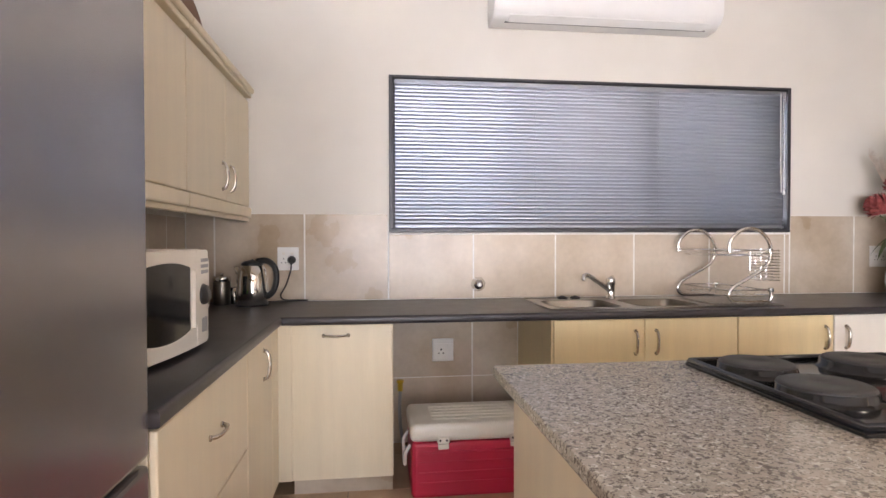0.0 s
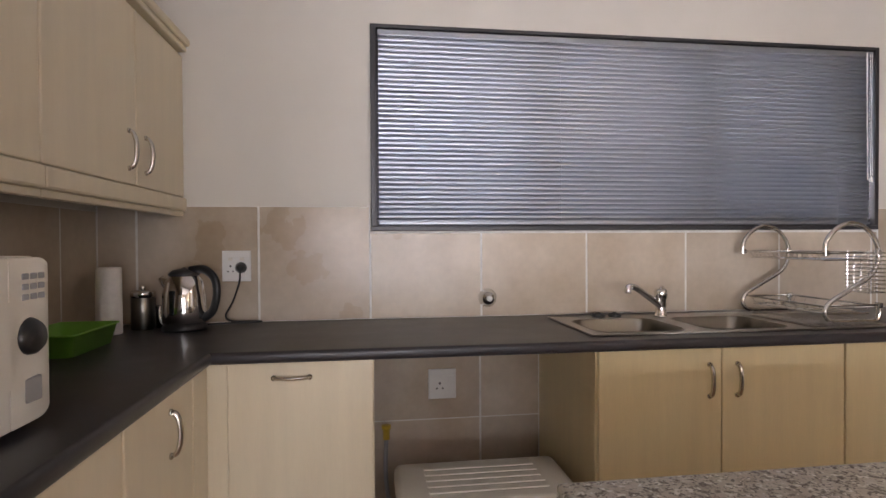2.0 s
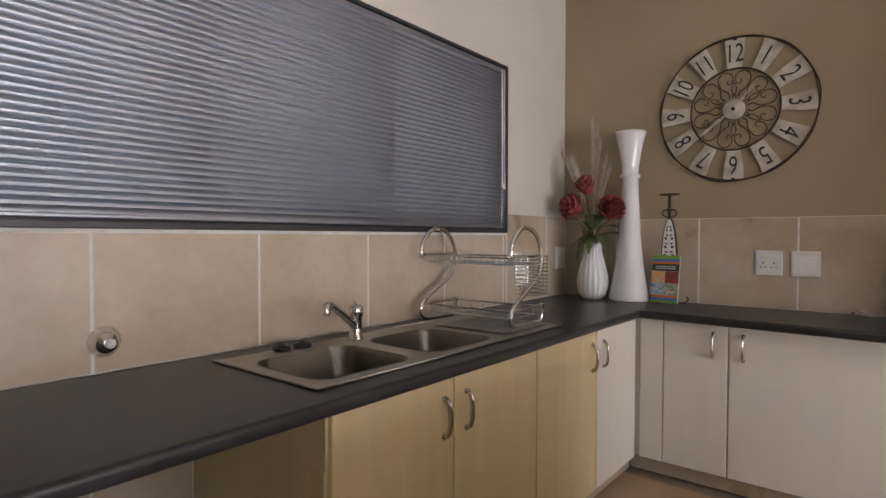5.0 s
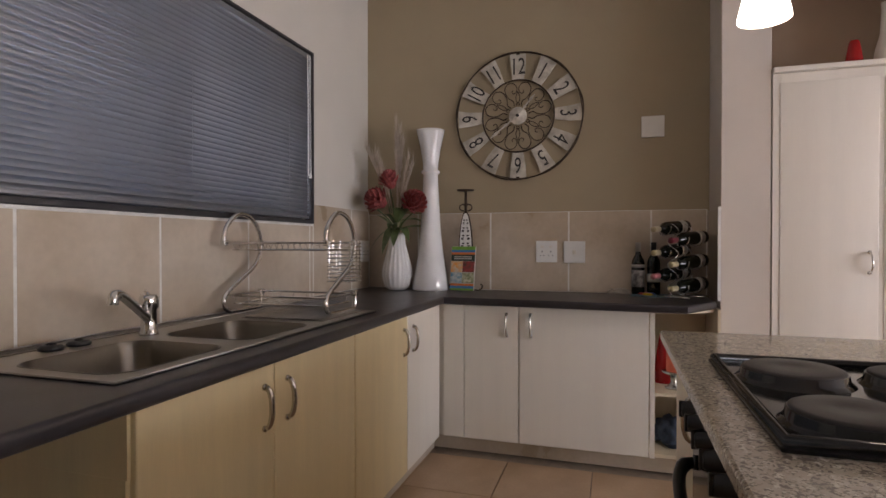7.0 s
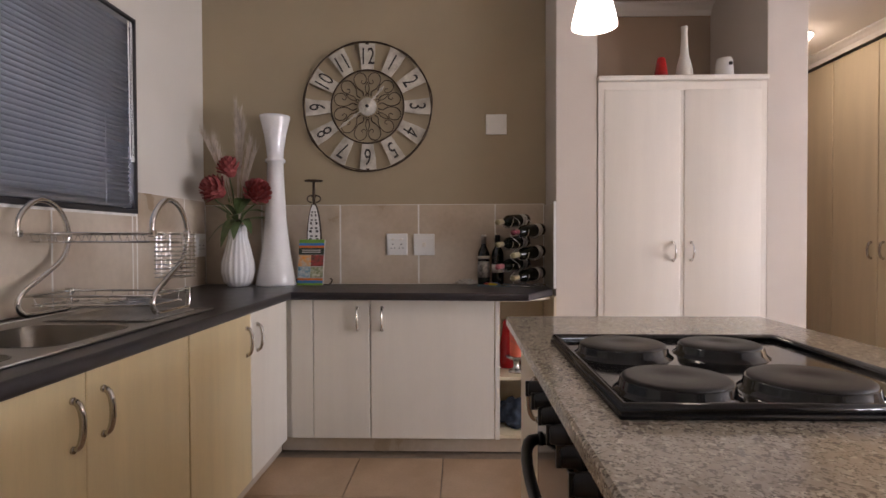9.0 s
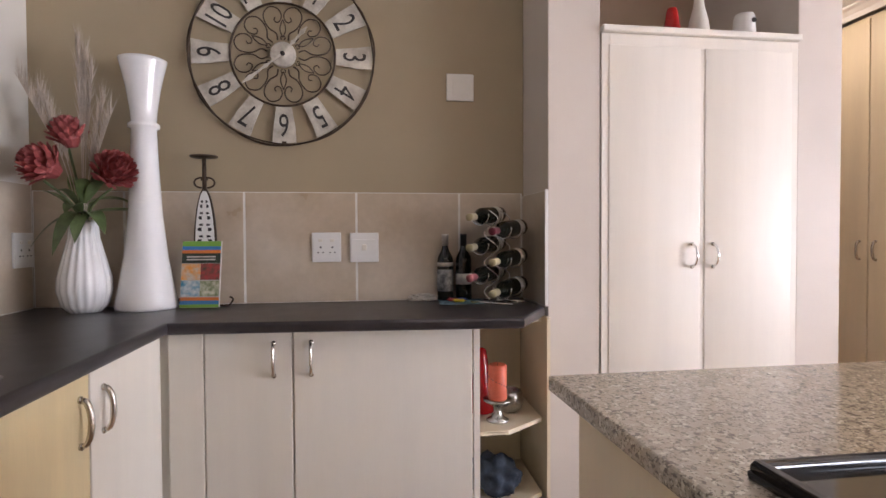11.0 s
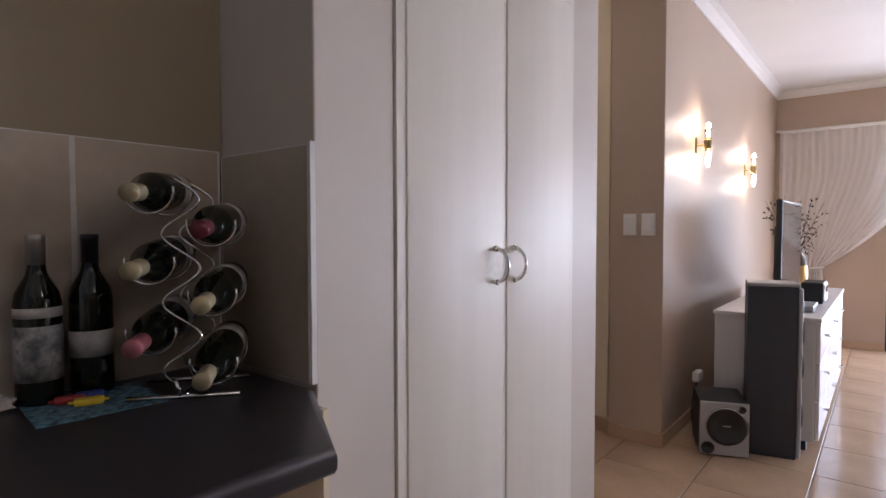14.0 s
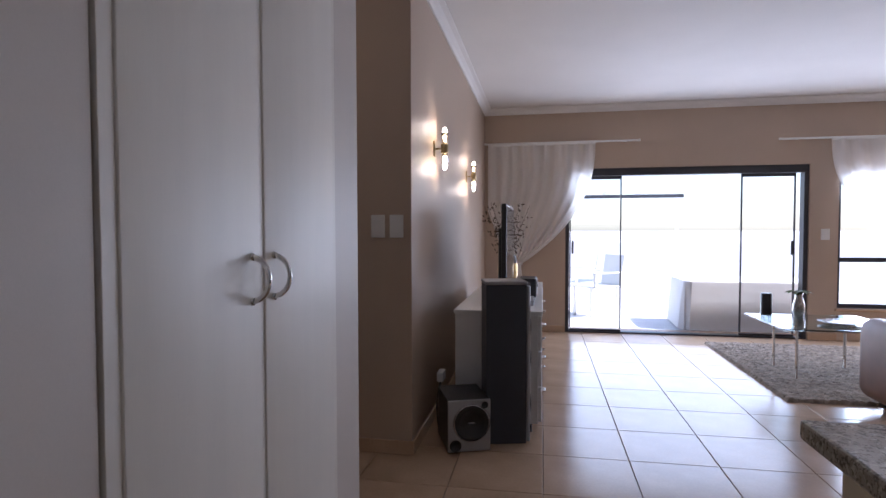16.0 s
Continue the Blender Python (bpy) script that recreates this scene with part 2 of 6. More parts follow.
def lathe(profile, at=(0, 0, 0), seg=28, bm=None, sx=1.0, sy=1.0, flute=0, depth=0.0, cap=True):
    """A turned shape from (radius, height) pairs. flute: grooves round it, of that depth."""
    bm = bm or bmesh.new()
    rings = []
    for r, z in profile:
        ring = []
        for i in range(seg):
            a = 2 * math.pi * i / seg
            k = r * (1 - depth * (0.5 + 0.5 * math.cos(a * flute))) if flute else r
            ring.append(bm.verts.new((at[0] + k * math.cos(a) * sx, at[1] + k * math.sin(a) * sy, at[2] + z)))
        rings.append(ring)
    for p, q in zip(rings, rings[1:]):
        for i in range(seg):
            j = (i + 1) % seg
            bm.faces.new((p[i], p[j], q[j], q[i]))
    if cap and profile[0][0] > 1e-5:
        bm.faces.new(rings[0][::-1])
    if cap and profile[-1][0] > 1e-5:
        bm.faces.new(rings[-1])
    return bm


def tube(pts, r, seg=8, bm=None, closed=False, taper=None, flat=1.0):
    """A round bar along points. taper: radius factor at the end."""
    bm = bm or bmesh.new()
    pts = [Vector(p) for p in pts]
    n = len(pts)
    rings, ref = [], None
    for i, p in enumerate(pts):
        if closed:
            d = pts[(i + 1) % n] - pts[i - 1]
        else:
            d = pts[min(i + 1, n - 1)] - pts[max(i - 1, 0)]
        d.normalize()
        if ref is None:
            ref = d.orthogonal().normalized()
        ref = (ref - d * ref.dot(d)).normalized()
        side = d.cross(ref)
        k = r * (1 + (taper - 1) * i / (n - 1)) if taper is not None else r
        rings.append([bm.verts.new(p + ref * (k * math.cos(2 * math.pi * j / seg)) + side * (k * flat * math.sin(2 * math.pi * j / seg))) for j in range(seg)])
    for i in range(n if closed else n - 1):
        p, q = rings[i], rings[(i + 1) % n]
        for j in range(seg):
            k = (j + 1) % seg
            bm.faces.new((p[j], p[k], q[k], q[j]))
    if not closed:
        bm.faces.new(rings[0][::-1])
        bm.faces.new(rings[-1])
    return bm


def smooth_path(pts, k=6):
    """Points of a smooth curve through pts."""
    pts = [Vector(p) for p in pts]
    out = []
    for i in range(len(pts) - 1):
        p0, p1, p2, p3 = pts[max(i - 1, 0)], pts[i], pts[i + 1], pts[min(i + 2, len(pts) - 1)]
        for s in range(k):
            t = s / k
            out.append(0.5 * ((2 * p1) + (p2 - p0) * t + (2 * p0 - 5 * p1 + 4 * p2 - p3) * t * t + (3 * p1 - p0 - 3 * p2 + p3) * t ** 3))
    out.append(pts[-1])
    return out


def prism(outline, z0, z1, bm=None):
    """A flat shape in x and y, raised from z0 to z1."""
    bm = bm or bmesh.new()
    lo, hi = [bm.verts.new((x, y, z0)) for x, y in outline], [bm.verts.new((x, y, z1)) for x, y in outline]
    n = len(outline)
    bm.faces.new(lo[::-1]), bm.faces.new(hi)
    for i in range(n):
        j = (i + 1) % n
        bm.faces.new((lo[i], lo[j], hi[j], hi[i]))
    bmesh.ops.recalc_face_normals(bm, faces=bm.faces)
    return bm


def bow(p, along, out, length=0.12, rise=0.028, r=0.0055, ring=False):
    """A bowed pull handle centred at p."""
    p, along, out = Vector(p), Vector(along), Vector(out)
    pts = []
    for i in range(13):
        a = math.pi * i / 12
        pts.append(p + along * (-math.cos(a) * length / 2) + out * (math.sin(a) ** (0.7 if not ring else 1.0) * rise))
    bm = tube(pts, r, 8, flat=1.5)
    for e in (-1, 1):
        q = p + along * (e * length / 2)
        tube([q, q + out * 0.006], r * 1.7, 10, bm)
    return bm


def text(body, size, m, depth, material, name, parent, label=""):
    c = bpy.data.curves.new(name, "FONT")
    c.body, c.size, c.extrude, c.align_x, c.align_y = body, size, depth, "CENTER", "CENTER"
    c.resolution_u = 3
    tmp = bpy.data.objects.new(name, c)
    scene.collection.objects.link(tmp)
    dg = bpy.context.evaluated_depsgraph_get()
    me = bpy.data.meshes.new_from_object(tmp.evaluated_get(dg))
    bpy.data.objects.remove(tmp)
    me.transform(m)
    me.materials.clear()
    me.materials.append(material)
    ob = new(name, me)
    ob.parent = parent
    if label:
        ob["label"] = label
    return ob


def setting(name, bm, material, label, category="", smooth=None):
    return tagged(part(name, bm, material, smooth=smooth), label, category or name.split("_")[0], kind="structure")


# ---- structure ----
NY, EX, SY = 4.0, 4.1, -4.365      # kitchen window wall, clock wall, sliding-door wall
WX, KX = -2.4, -0.58               # west wall of the lounge, wall behind the fridge
CZ, KZ = 2.658, 3.0                 # ceilings of lounge and kitchen
COLX = 3.745                       # front of the two columns
WIN = (0.645, 3.33, 1.325, 2.275)  # kitchen window
DOOR = (0.22, 2.83, 1.93)          # sliding door
WIN2 = (-2.15, -0.07, 0.35, 1.85)   # lounge window

floor = setting("floor", box(WX - 0.2, 7.0, SY - 0.2, NY + 0.2, -0.2, -0.012), M_FGROUT, "brown grouted floor under glossy beige tiles")

bm = box(KX - 0.2, WIN[0], NY, NY + 0.22, 0, KZ)
box(WIN[1], EX + 0.2, NY, NY + 0.22, 0, KZ, bm=bm)
box(WIN[0], WIN[1], NY, NY + 0.22, 0, WIN[2], bm=bm)
box(WIN[0], WIN[1], NY, NY + 0.22, WIN[3], KZ, bm=bm)
wall_n = setting("wall_north", bm, M_WALL, "cream painted kitchen wall with a long window")
wall_e = setting("wall_east", box(EX, EX + 0.2, 1.81, NY, 0, KZ), M_FEATURE, "taupe painted feature wall behind the clock")
wall_k = setting("wall_west_kitchen", box(KX - 0.2, KX, 0.9, NY, 0, KZ), M_WALL, "cream painted wall behind the fridge")
setting("wall_west_return", box(WX, KX, 0.9, 1.1, 0, KZ), M_WALL, "cream painted return wall")
bm = box(WX - 0.2, WX, SY - 0.2, 1.1, 0, KZ)
setting("wall_west", bm, M_TAN, "plain tan painted lounge wall")

# columns round the built-in wardrobe, its niche and the corridor
col_l = setting("column_left", box(COLX, EX + 0.35, 1.576, 1.808, 0, KZ, 0.004), M_COLUMN, "pale painted square column beside the wardrobe", "column")
col_r = setting("column_right", box(COLX, EX + 0.35, 0.407, 0.632, 0, KZ, 0.004), M_COLUMN, "pale painted square column beside the corridor", "column")
setting("wall_niche", box(4.45, 4.6, 0.407, 1.808, 0, KZ), M_TAN, "tan painted wall at the back of the wardrobe niche")
setting("wall_corridor_north", box(4.6, 6.2, 0.407, 0.55, 0, KZ), M_TAN, "tan painted corridor wall")
setting("wall_corridor_end", box(6.2, 6.4, -1.4, 0.55, 0, KZ), M_TAN, "tan painted wall at the corridor's end")
setting("wall_corridor_south", box(4.09, 6.2, -1.25, -1.15, 0, CZ), M_TAN, "tan painted wall behind the corridor cupboards")
wall_l = setting("wall_east_lounge", box(3.785, 4.09, SY, -0.575, 0, CZ, 0.004), M_TAN, "tan sheen-painted lounge wall with two sconces")
bm = box(DOOR[1], 4.0, SY - 0.2, SY, 0, CZ)
box(WIN2[1], DOOR[0], SY - 0.2, SY, 0, CZ, bm=bm)
box(WX, WIN2[0], SY - 0.2, SY, 0, CZ, bm=bm)
box(DOOR[0], DOOR[1], SY - 0.2, SY, DOOR[2], CZ, bm=bm)
box(WIN2[0], WIN2[1], SY - 0.2, SY, 0, WIN2[2], bm=bm)
box(WIN2[0], WIN2[1], SY - 0.2, SY, WIN2[3], CZ, bm=bm)
setting("wall_south", bm, M_TAN, "tan painted lounge wall with glass sliding door")

bm = box(WX - 0.2, 6.4, SY - 0.2, 0.41, CZ, CZ + 0.2)
setting("ceiling_lounge", bm, M_CEIL, "flat white lounge ceiling", "ceiling")
setting("ceiling_kitchen", box(WX - 0.2, 6.4, 0.41, NY + 0.2, KZ, KZ + 0.2), M_CEIL, "flat white kitchen ceiling", "ceiling")
setting("ceiling_bulkhead", box(WX - 0.2, COLX, 0.30, 0.41, CZ + 0.004, KZ), M_CEIL, "white bulkhead between the two ceilings", "ceiling")


def cornice(name, x0, x1, y0, y1, z, axis, side):
    """A coved strip along a wall's head."""
    prof = [(0, 0), (0.0, -0.075), (0.012, -0.075), (0.022, -0.045), (0.045, -0.022), (0.075, -0.012), (0.075, 0)]
    bm = bmesh.new()
    ends = []
    for e in (0, 1):
        ring = []
        for u, w in prof:
            if axis == "x":
                ring.append(bm.verts.new((x0 + (x1 - x0) * e, y0 + side * u, z + w)))
            else:
                ring.append(bm.verts.new((x0 + side * u, y0 + (y1 - y0) * e, z + w)))
        ends.append(ring)
    for i in range(len(prof)):
        j = (i + 1) % len(prof)
        bm.faces.new((ends[0][i], ends[0][j], ends[1][j], ends[1][i]))
    bm.faces.new(ends[0]), bm.faces.new(ends[1][::-1])
    bmesh.ops.recalc_face_normals(bm, faces=bm.faces)
    return setting(name, bm, M_CEIL, "white coved plaster cornice", "cornice")


cornice("trim_cornice_south", WX, 3.785, SY + 0.001, SY, CZ - 0.001, "x", 1)
cornice("trim_cornice_east", 3.784, 3.784, SY, -0.575, CZ - 0.001, "y", -1)
cornice("trim_cornice_corridor", 3.785, 6.2, -0.574, 0, CZ - 0.001, "x", 1)
cornice("trim_cornice_niche", 4.449, 4.449, 0.632, 1.576, 2.78, "y", -1)
setting("ceiling_niche", box(COLX + 0.01, 4.45, 0.632, 1.576, 2.78, 2.86), M_TAN, "tan ceiling of the wardrobe niche", "ceiling")
# skirtings of floor tile
for i, (a, b, c, d) in enumerate(((3.773, 4.09, -0.575, -0.563), (3.773, 3.785, SY, -0.575), (DOOR[1], 3.773, SY, SY + 0.012), (WIN2[1], DOOR[0], SY, SY + 0.012),
                                  (COLX - 0.010, COLX, 0.407, 0.632), (COLX, 4.6, 0.397, 0.407))):
    setting("baseboard_%d" % (i + 1), box(a, b, c, d, 0.0, 0.075, 0.003), M_FTILE, "beige tile skirting along the wall", "baseboard")

# ---- kitchen window, blind ----


def window(name, x0, x1, z0, z1, y, label, mullions=(), transoms=()):
    w = thing(name, (x0, y, z0), label, "window", kind="structure")
    W, H = x1 - x0, z1 - z0
    f = 0.045
    bm = box(0, W, 0.05, 0.11, 0, f, 0.003)
    box(0, W, 0.05, 0.11, H - f, H, 0.003, bm)
    box(0, f, 0.05, 0.11, f, H - f, 0.003, bm)
    box(W - f, W, 0.05, 0.11, f, H - f, 0.003, bm)
    part("window_frame", bm, M_ALU, w)
    for x in mullions:
        part("mullion", box(x - 0.02, x + 0.02, 0.055, 0.105, f, H - f, 0.002), M_ALU, w)
    for z in transoms:
        part("transom", box(f, W - f, 0.055, 0.105, z - 0.025, z + 0.025, 0.002), M_ALU, w)
    p = part("pane", box(f - 0.005, W - f + 0.005, 0.078, 0.084, f - 0.005, H - f + 0.005), M_GLASS, w)
    p.visible_shadow = False
    return w


win1 = window("window_1", *WIN, NY, "long dark aluminium kitchen window behind a blind", (0.9, 1.79))
W, H = WIN[1] - WIN[0], WIN[3] - WIN[2]
bm = box(-0.008, W + 0.008, -0.022, 0.03, -0.014, 0.008, 0.003)
box(-0.008, 0.018, -0.022, 0.03, 0.008, H, 0.003, bm)
box(W - 0.016, W + 0.008, -0.022, 0.03, 0.008, H, 0.003, bm)
box(-0.008, W + 0.008, -0.022, 0.03, H - 0.010, H + 0.008, 0.003, bm)
part("outer_frame", bm, M_ALU, win1)

blind = thing("venetian_blind", (WIN[0], NY, WIN[2]), "closed silver aluminium venetian blind in the window", "blind")
part("headrail", box(0.026, W - 0.026, -0.02, 0.022, H - 0.045, H - 0.016, 0.003), M_SLAT, blind)
part("bottom_rail", box(0.03, W - 0.03, -0.012, 0.014, 0.014, 0.028, 0.004), M_SLAT, blind)
n_slat = 38
slat_bm = bmesh.new()
sec = []
for i in range(6):
    u = (i / 5 - 0.5) * 0.027
    sec.append((u, 0.0054 * (1 - (u / 0.0135) ** 2)))
for thick in (0, 1):
    for e in (0.03, W - 0.03):
        for u, c in sec:
            slat_bm.verts.new((e, u, c + 0.0004 * thick))
slat_bm.verts.ensure_lookup_table()
vs = slat_bm.verts
for t in (0, 12):
    for i in range(5):
        slat_bm.faces.new((vs[t + i], vs[t + i + 1], vs[t + 6 + i + 1], vs[t + 6 + i]))
slat_me = bpy.data.meshes.new("slat")
slat_bm.to_mesh(slat_me)
slat_bm.free()
slat_me.materials.append(M_SLAT)
for i in range(n_slat):
    s = new("slat", slat_me)
    s.parent = blind
    s.matrix_local = pose(0, -0.002, 0.036 + i * (H - 0.09) / (n_slat - 1), -63 + random.uniform(-0.6, 0.6))
for x in (0.2, 0.92, 1.75, 2.45):
    part("ladder_cord", tube([(x, -0.017, 0.02), (x, -0.017, H - 0.03)], 0.0008, 5), M_SLAT, blind)
part("tilt_wand", tube(smooth_path([(W - 0.075, -0.03, H - 0.03), (W - 0.078, -0.035, H - 0.3), (W - 0.07, -0.032, H - 0.70)]), 0.0035, 6), M_WHITEP, blind, "white plastic tilt wand")
for dx in (0.045, 0.055):
    part("pull_cord", tube(smooth_path([(W - dx, -0.03, H - 0.03), (W - dx - 0.006, -0.034, H - 0.35), (W - dx + 0.003, -0.032, H - 0.68)]), 0.0015, 5), M_WHITEP, blind)
part("cord_tassel", lathe([(0.003, 0.03), (0.007, 0.02), (0.008, 0)][::-1], (W - 0.05, -0.032, H - 0.71), 10), M_WHITEP, blind)

# air conditioner over the window
ac = thing("air_conditioner", (1.262, NY, 2.60), "white wall-mounted split air conditioner above the window", "air conditioner")
prof = [(0, 0.0), (-0.11, 0.0), (-0.17, 0.03), (-0.20, 0.08), (-0.205, 0.28), (-0.19, 0.30), (0, 0.30)]
bm = bmesh.new()
ends = [[bm.verts.new((x, y, z)) for y, z in prof] for x in (0, 1.47)]
for i in range(len(prof)):
    j = (i + 1) % len(prof)
    bm.faces.new((ends[0][i], ends[0][j], ends[1][j], ends[1][i]))
bm.faces.new(ends[0][::-1]), bm.faces.new(ends[1])
bmesh.ops.recalc_face_normals(bm, faces=bm.faces)
bmesh.ops.bevel(bm, geom=list(bm.edges), offset=0.006, segments=2, affect="EDGES")
part("casing", bm, M_WHITEP, ac, smooth=40)
flap = box(0.10, 1.37, -0.030, 0.030, -0.004, 0.004, 0.002)
flap.transform(pose(0, -0.145, 0.012, -28))
part("air_flap", flap, M_WHITEP, ac)
slot = box(0.08, 1.39, -0.004, 0.004, -0.002, 0.002)
slot.transform(pose(0, -0.113, -0.001, 0))
part("outlet_slot", slot, M_BLACKP, ac)

# ---- cabinets ----


def cabinet(name, x0, x1, y0, y1, z0, z1, face, doors, label, door_mat, group="kitchen cabinets", body_mat=None, gap=0.0018):
    """A cabinet unit in a box; face is the side of the fronts (+x, -x, -y). doors: (from, to, low, high, handle) along the face; handle: None or
    (position along, height, 'v' or 'h')."""
    c = thing(name, ((x0 + x1) / 2, (y0 + y1) / 2, 0), label, "cabinet", group)
    ox, oy = (x0 + x1) / 2, (y0 + y1) / 2
    part("body", box(x0 - ox, x1 - ox, y0 - oy, y1 - oy, z0, z1, 0.001), body_mat or door_mat, c)
    T = 0.02
    for a, b, lo, hi, handle in doors:
        if face == "-y":
            d = box(a + gap - ox, b - gap - ox, y0 - T - oy, y0 - 0.001 - oy, lo + gap, hi - gap, 0.004)
            out, al = Vector((0, -1, 0)), Vector((1, 0, 0))
        else:
            s = 1 if face == "+x" else -1
            xf = x1 if s > 0 else x0
            p, q = sorted((xf + s * T, xf + s * 0.001))
            d = box(p - ox, q - ox, a + gap - oy, b - gap - oy, lo + gap, hi - gap, 0.004)
            out, al = Vector((s, 0, 0)), Vector((0, 1, 0))
        dr = part("door", d, door_mat, c)
        if handle:
            u, hz, o = handle
            if face == "-y":
                p = Vector((u - ox, y0 - T - oy, hz))
            else:
                p = Vector(((x1 + T if face == "+x" else x0 - T) - ox, u - oy, hz))
            part("handle", bow(p, (0, 0, 1) if o == "v" else al, out), M_HANDLE, dr, "satin nickel bow handle", 50)
    return c


FY, FX, LX = 3.30, 3.585, 0.085   # fronts: window run, clock-wall run, left run
CB, CT = 0.085, 0.853             # cabinet bottom and top
T = 0.02
cabinet("base_cabinet", 0.15, 0.640, FY + T, NY - 0.01, CB, CT, "-y", [(0.145, 0.638, CB, CT - 0.002, (0.36, 0.797, "h"))], "cream pull-out base cabinet with a horizontal handle", M_CAB)
cabinet("sink_cabinet", 1.455, 2.485, FY + T, NY - 0.01, CB, 0.70, "-y", [(1.462, 1.957, CB, CT - 0.002, (1.905, 0.726, "v")), (1.957, 2.484, CB, CT - 0.002, (2.02, 0.726, "v"))],
        "yellowed cream two-door cabinet under the sink", M_CABY)
part("side_panel", box(-0.515, -0.497, -0.34, 0.33, 0.70, CT), M_CABY, bpy.data.objects["sink_cabinet"])
cabinet("base_cabinet", 2.487, 3.055, FY + T, NY - 0.01, CB, 0.70, "-y", [(2.487, 3.052, CB, CT - 0.002, (3.0, 0.726, "v"))], "yellowed cream single-door base cabinet", M_CABY)
cabinet("base_cabinet", 3.057, 3.60, FY + T, NY - 0.01, CB, CT, "-y", [(3.055, 3.565, CB, CT - 0.002, (3.125, 0.726, "v"))], "white-washed single-door corner base cabinet", M_CABW)
cabinet("base_cabinet", FX + T, EX - 0.01, 3.16, FY + T - 0.002, CB, CT, "-x", [(3.16, 3.285, CB, CT - 0.002, None)], "white-washed corner filler panel", M_CABW)
cabinet("base_cabinet", FX + T, EX - 0.01, 2.170, 3.158, CB, CT, "-x", [(2.848, 3.160, CB, CT - 0.002, (2.915, 0.745, "v")), (2.168, 2.846, CB, CT - 0.002, (2.78, 0.745, "v"))],
        "white-washed two-door base cabinet under the clock", M_CABW)
# left run
cabinet("drawer_cabinet", KX + 0.01, LX - T, 1.82, 2.66, CB, CT, "+x", [(1.822, 2.658, 0.50, CT - 0.002, (2.255, 0.70, "h")), (1.822, 2.658, CB, 0.497, (2.255, 0.36, "h"))],
        "cream drawer cabinet with two deep drawers", M_CAB)
cabinet("base_cabinet", KX + 0.01, LX - T, 2.662, FY + T, CB, CT, "+x", [(2.662, 3.14, CB, CT - 0.002, (2.945, 0.74, "v")), (3.142, 3.295, CB, CT - 0.002, None)],
        "cream base cabinet in the corner of the counter", M_CAB)
part("filler_panel", box(LX - 0.018, 0.1465, FY + 0.002, FY + T, CB, CT), M_CAB, bpy.data.objects["base_cabinet"]).matrix_local = pose(-0.395, -(FY + T + NY - 0.01) / 2, 0)

# plinths under the fronts
for i, (a, b, c, d) in enumerate(((0.15, 0.636, FY + 0.05, FY + 0.066), (1.458, 3.62, FY + 0.05, FY + 0.066), (FX + 0.05, FX + 0.066, 1.90, FY + 0.05), (LX - 0.066, LX - 0.05, 1.82, FY + 0.05))):
    setting("trim_plinth_%d" % (i + 1), box(a, b, c, d, 0.0, CB - 0.002), M_WTILE, "grey-beige tiled cabinet plinth", "plinth")

# open end shelf of the clock-wall run
sh = thing("shelf_unit", (FX + 0.2, 2.0, 0), "cream open corner shelf unit at the counter's end", "shelf")
sx = FX + 0.2
OUT = [(FX + T - sx, 0.164), (FX + T - sx, 0.02), (3.735 - sx, -0.16), (EX - 0.012 - sx, -0.17), (EX - 0.012 - sx, 0.164)]
for nm, z in (("base_board", CB), ("shelf", 0.405), ("top_board", 0.835)):
    part(nm, prism(OUT, z, z + 0.018), M_CAB, sh)
part("back_panel", box(EX - 0.011 - sx, EX - 0.003 - sx, -0.17, 0.164, CB, CT), M_CAB, sh)
part("side_panel", box(3.70 - sx, EX - 0.012 - sx, -0.186, -0.172, CB, CT), M_CAB, sh)
part("front_strip", box(FX - sx, FX + 0.018 - sx, 0.140, 0.164, CB, CT), M_CABW, sh)

# upper cabinets on the left wall
UF = -0.20
ucl = "cream wall cabinet with crown moulding above the microwave"
for a, b, hs in ((1.9, 2.897, ((1.9, 2.33, 2.26), (2.33, 2.897, 2.405))), (2.899, NY - 0.004, ((2.899, 3.48, 3.415), (3.482, NY - 0.006, 3.56)))):
    c = thing("wall_cabinet", ((KX + UF) / 2, (a + b) / 2, 1.45), ucl, "cabinet", "wall cabinets")
    ox, oy = (KX + UF) / 2, (a + b) / 2
    part("body", box(KX + 0.003 - ox, UF - T - ox, a - oy, b - oy, 0, 0.665), M_CAB, c)
    for p, q, h in hs:
        d = part("door", box(UF - T + 0.001 - ox, UF - ox, p + 0.002 - oy, q - 0.002 - oy, 0.015, 0.645, 0.005), M_CAB, c)
        part("handle", bow((UF - ox, h - oy, 0.135), (0, 0, 1), (1, 0, 0), 0.13), M_HANDLE, d, "satin nickel bow handle", 50)
    L = b - a
    bm = box(UF - 0.03 - ox, UF + 0.012 - ox, a - oy, b - oy, -0.05, 0.010, 0.008)
    box(UF - 0.03 - ox, UF - 0.002 - ox, a - oy, b - oy, -0.072, -0.05, 0.004, bm)
    part("light_rail", bm, M_CAB, c)
    bm = box(UF - 0.04 - ox, UF + 0.018 - ox, a - oy, b - oy, 0.665, 0.690, 0.007)
    box(UF - 0.04 - ox, UF + 0.034 - ox, a - oy, b - oy, 0.690, 0.722, 0.010, bm)
    part("crown_moulding", bm, M_CAB, c)

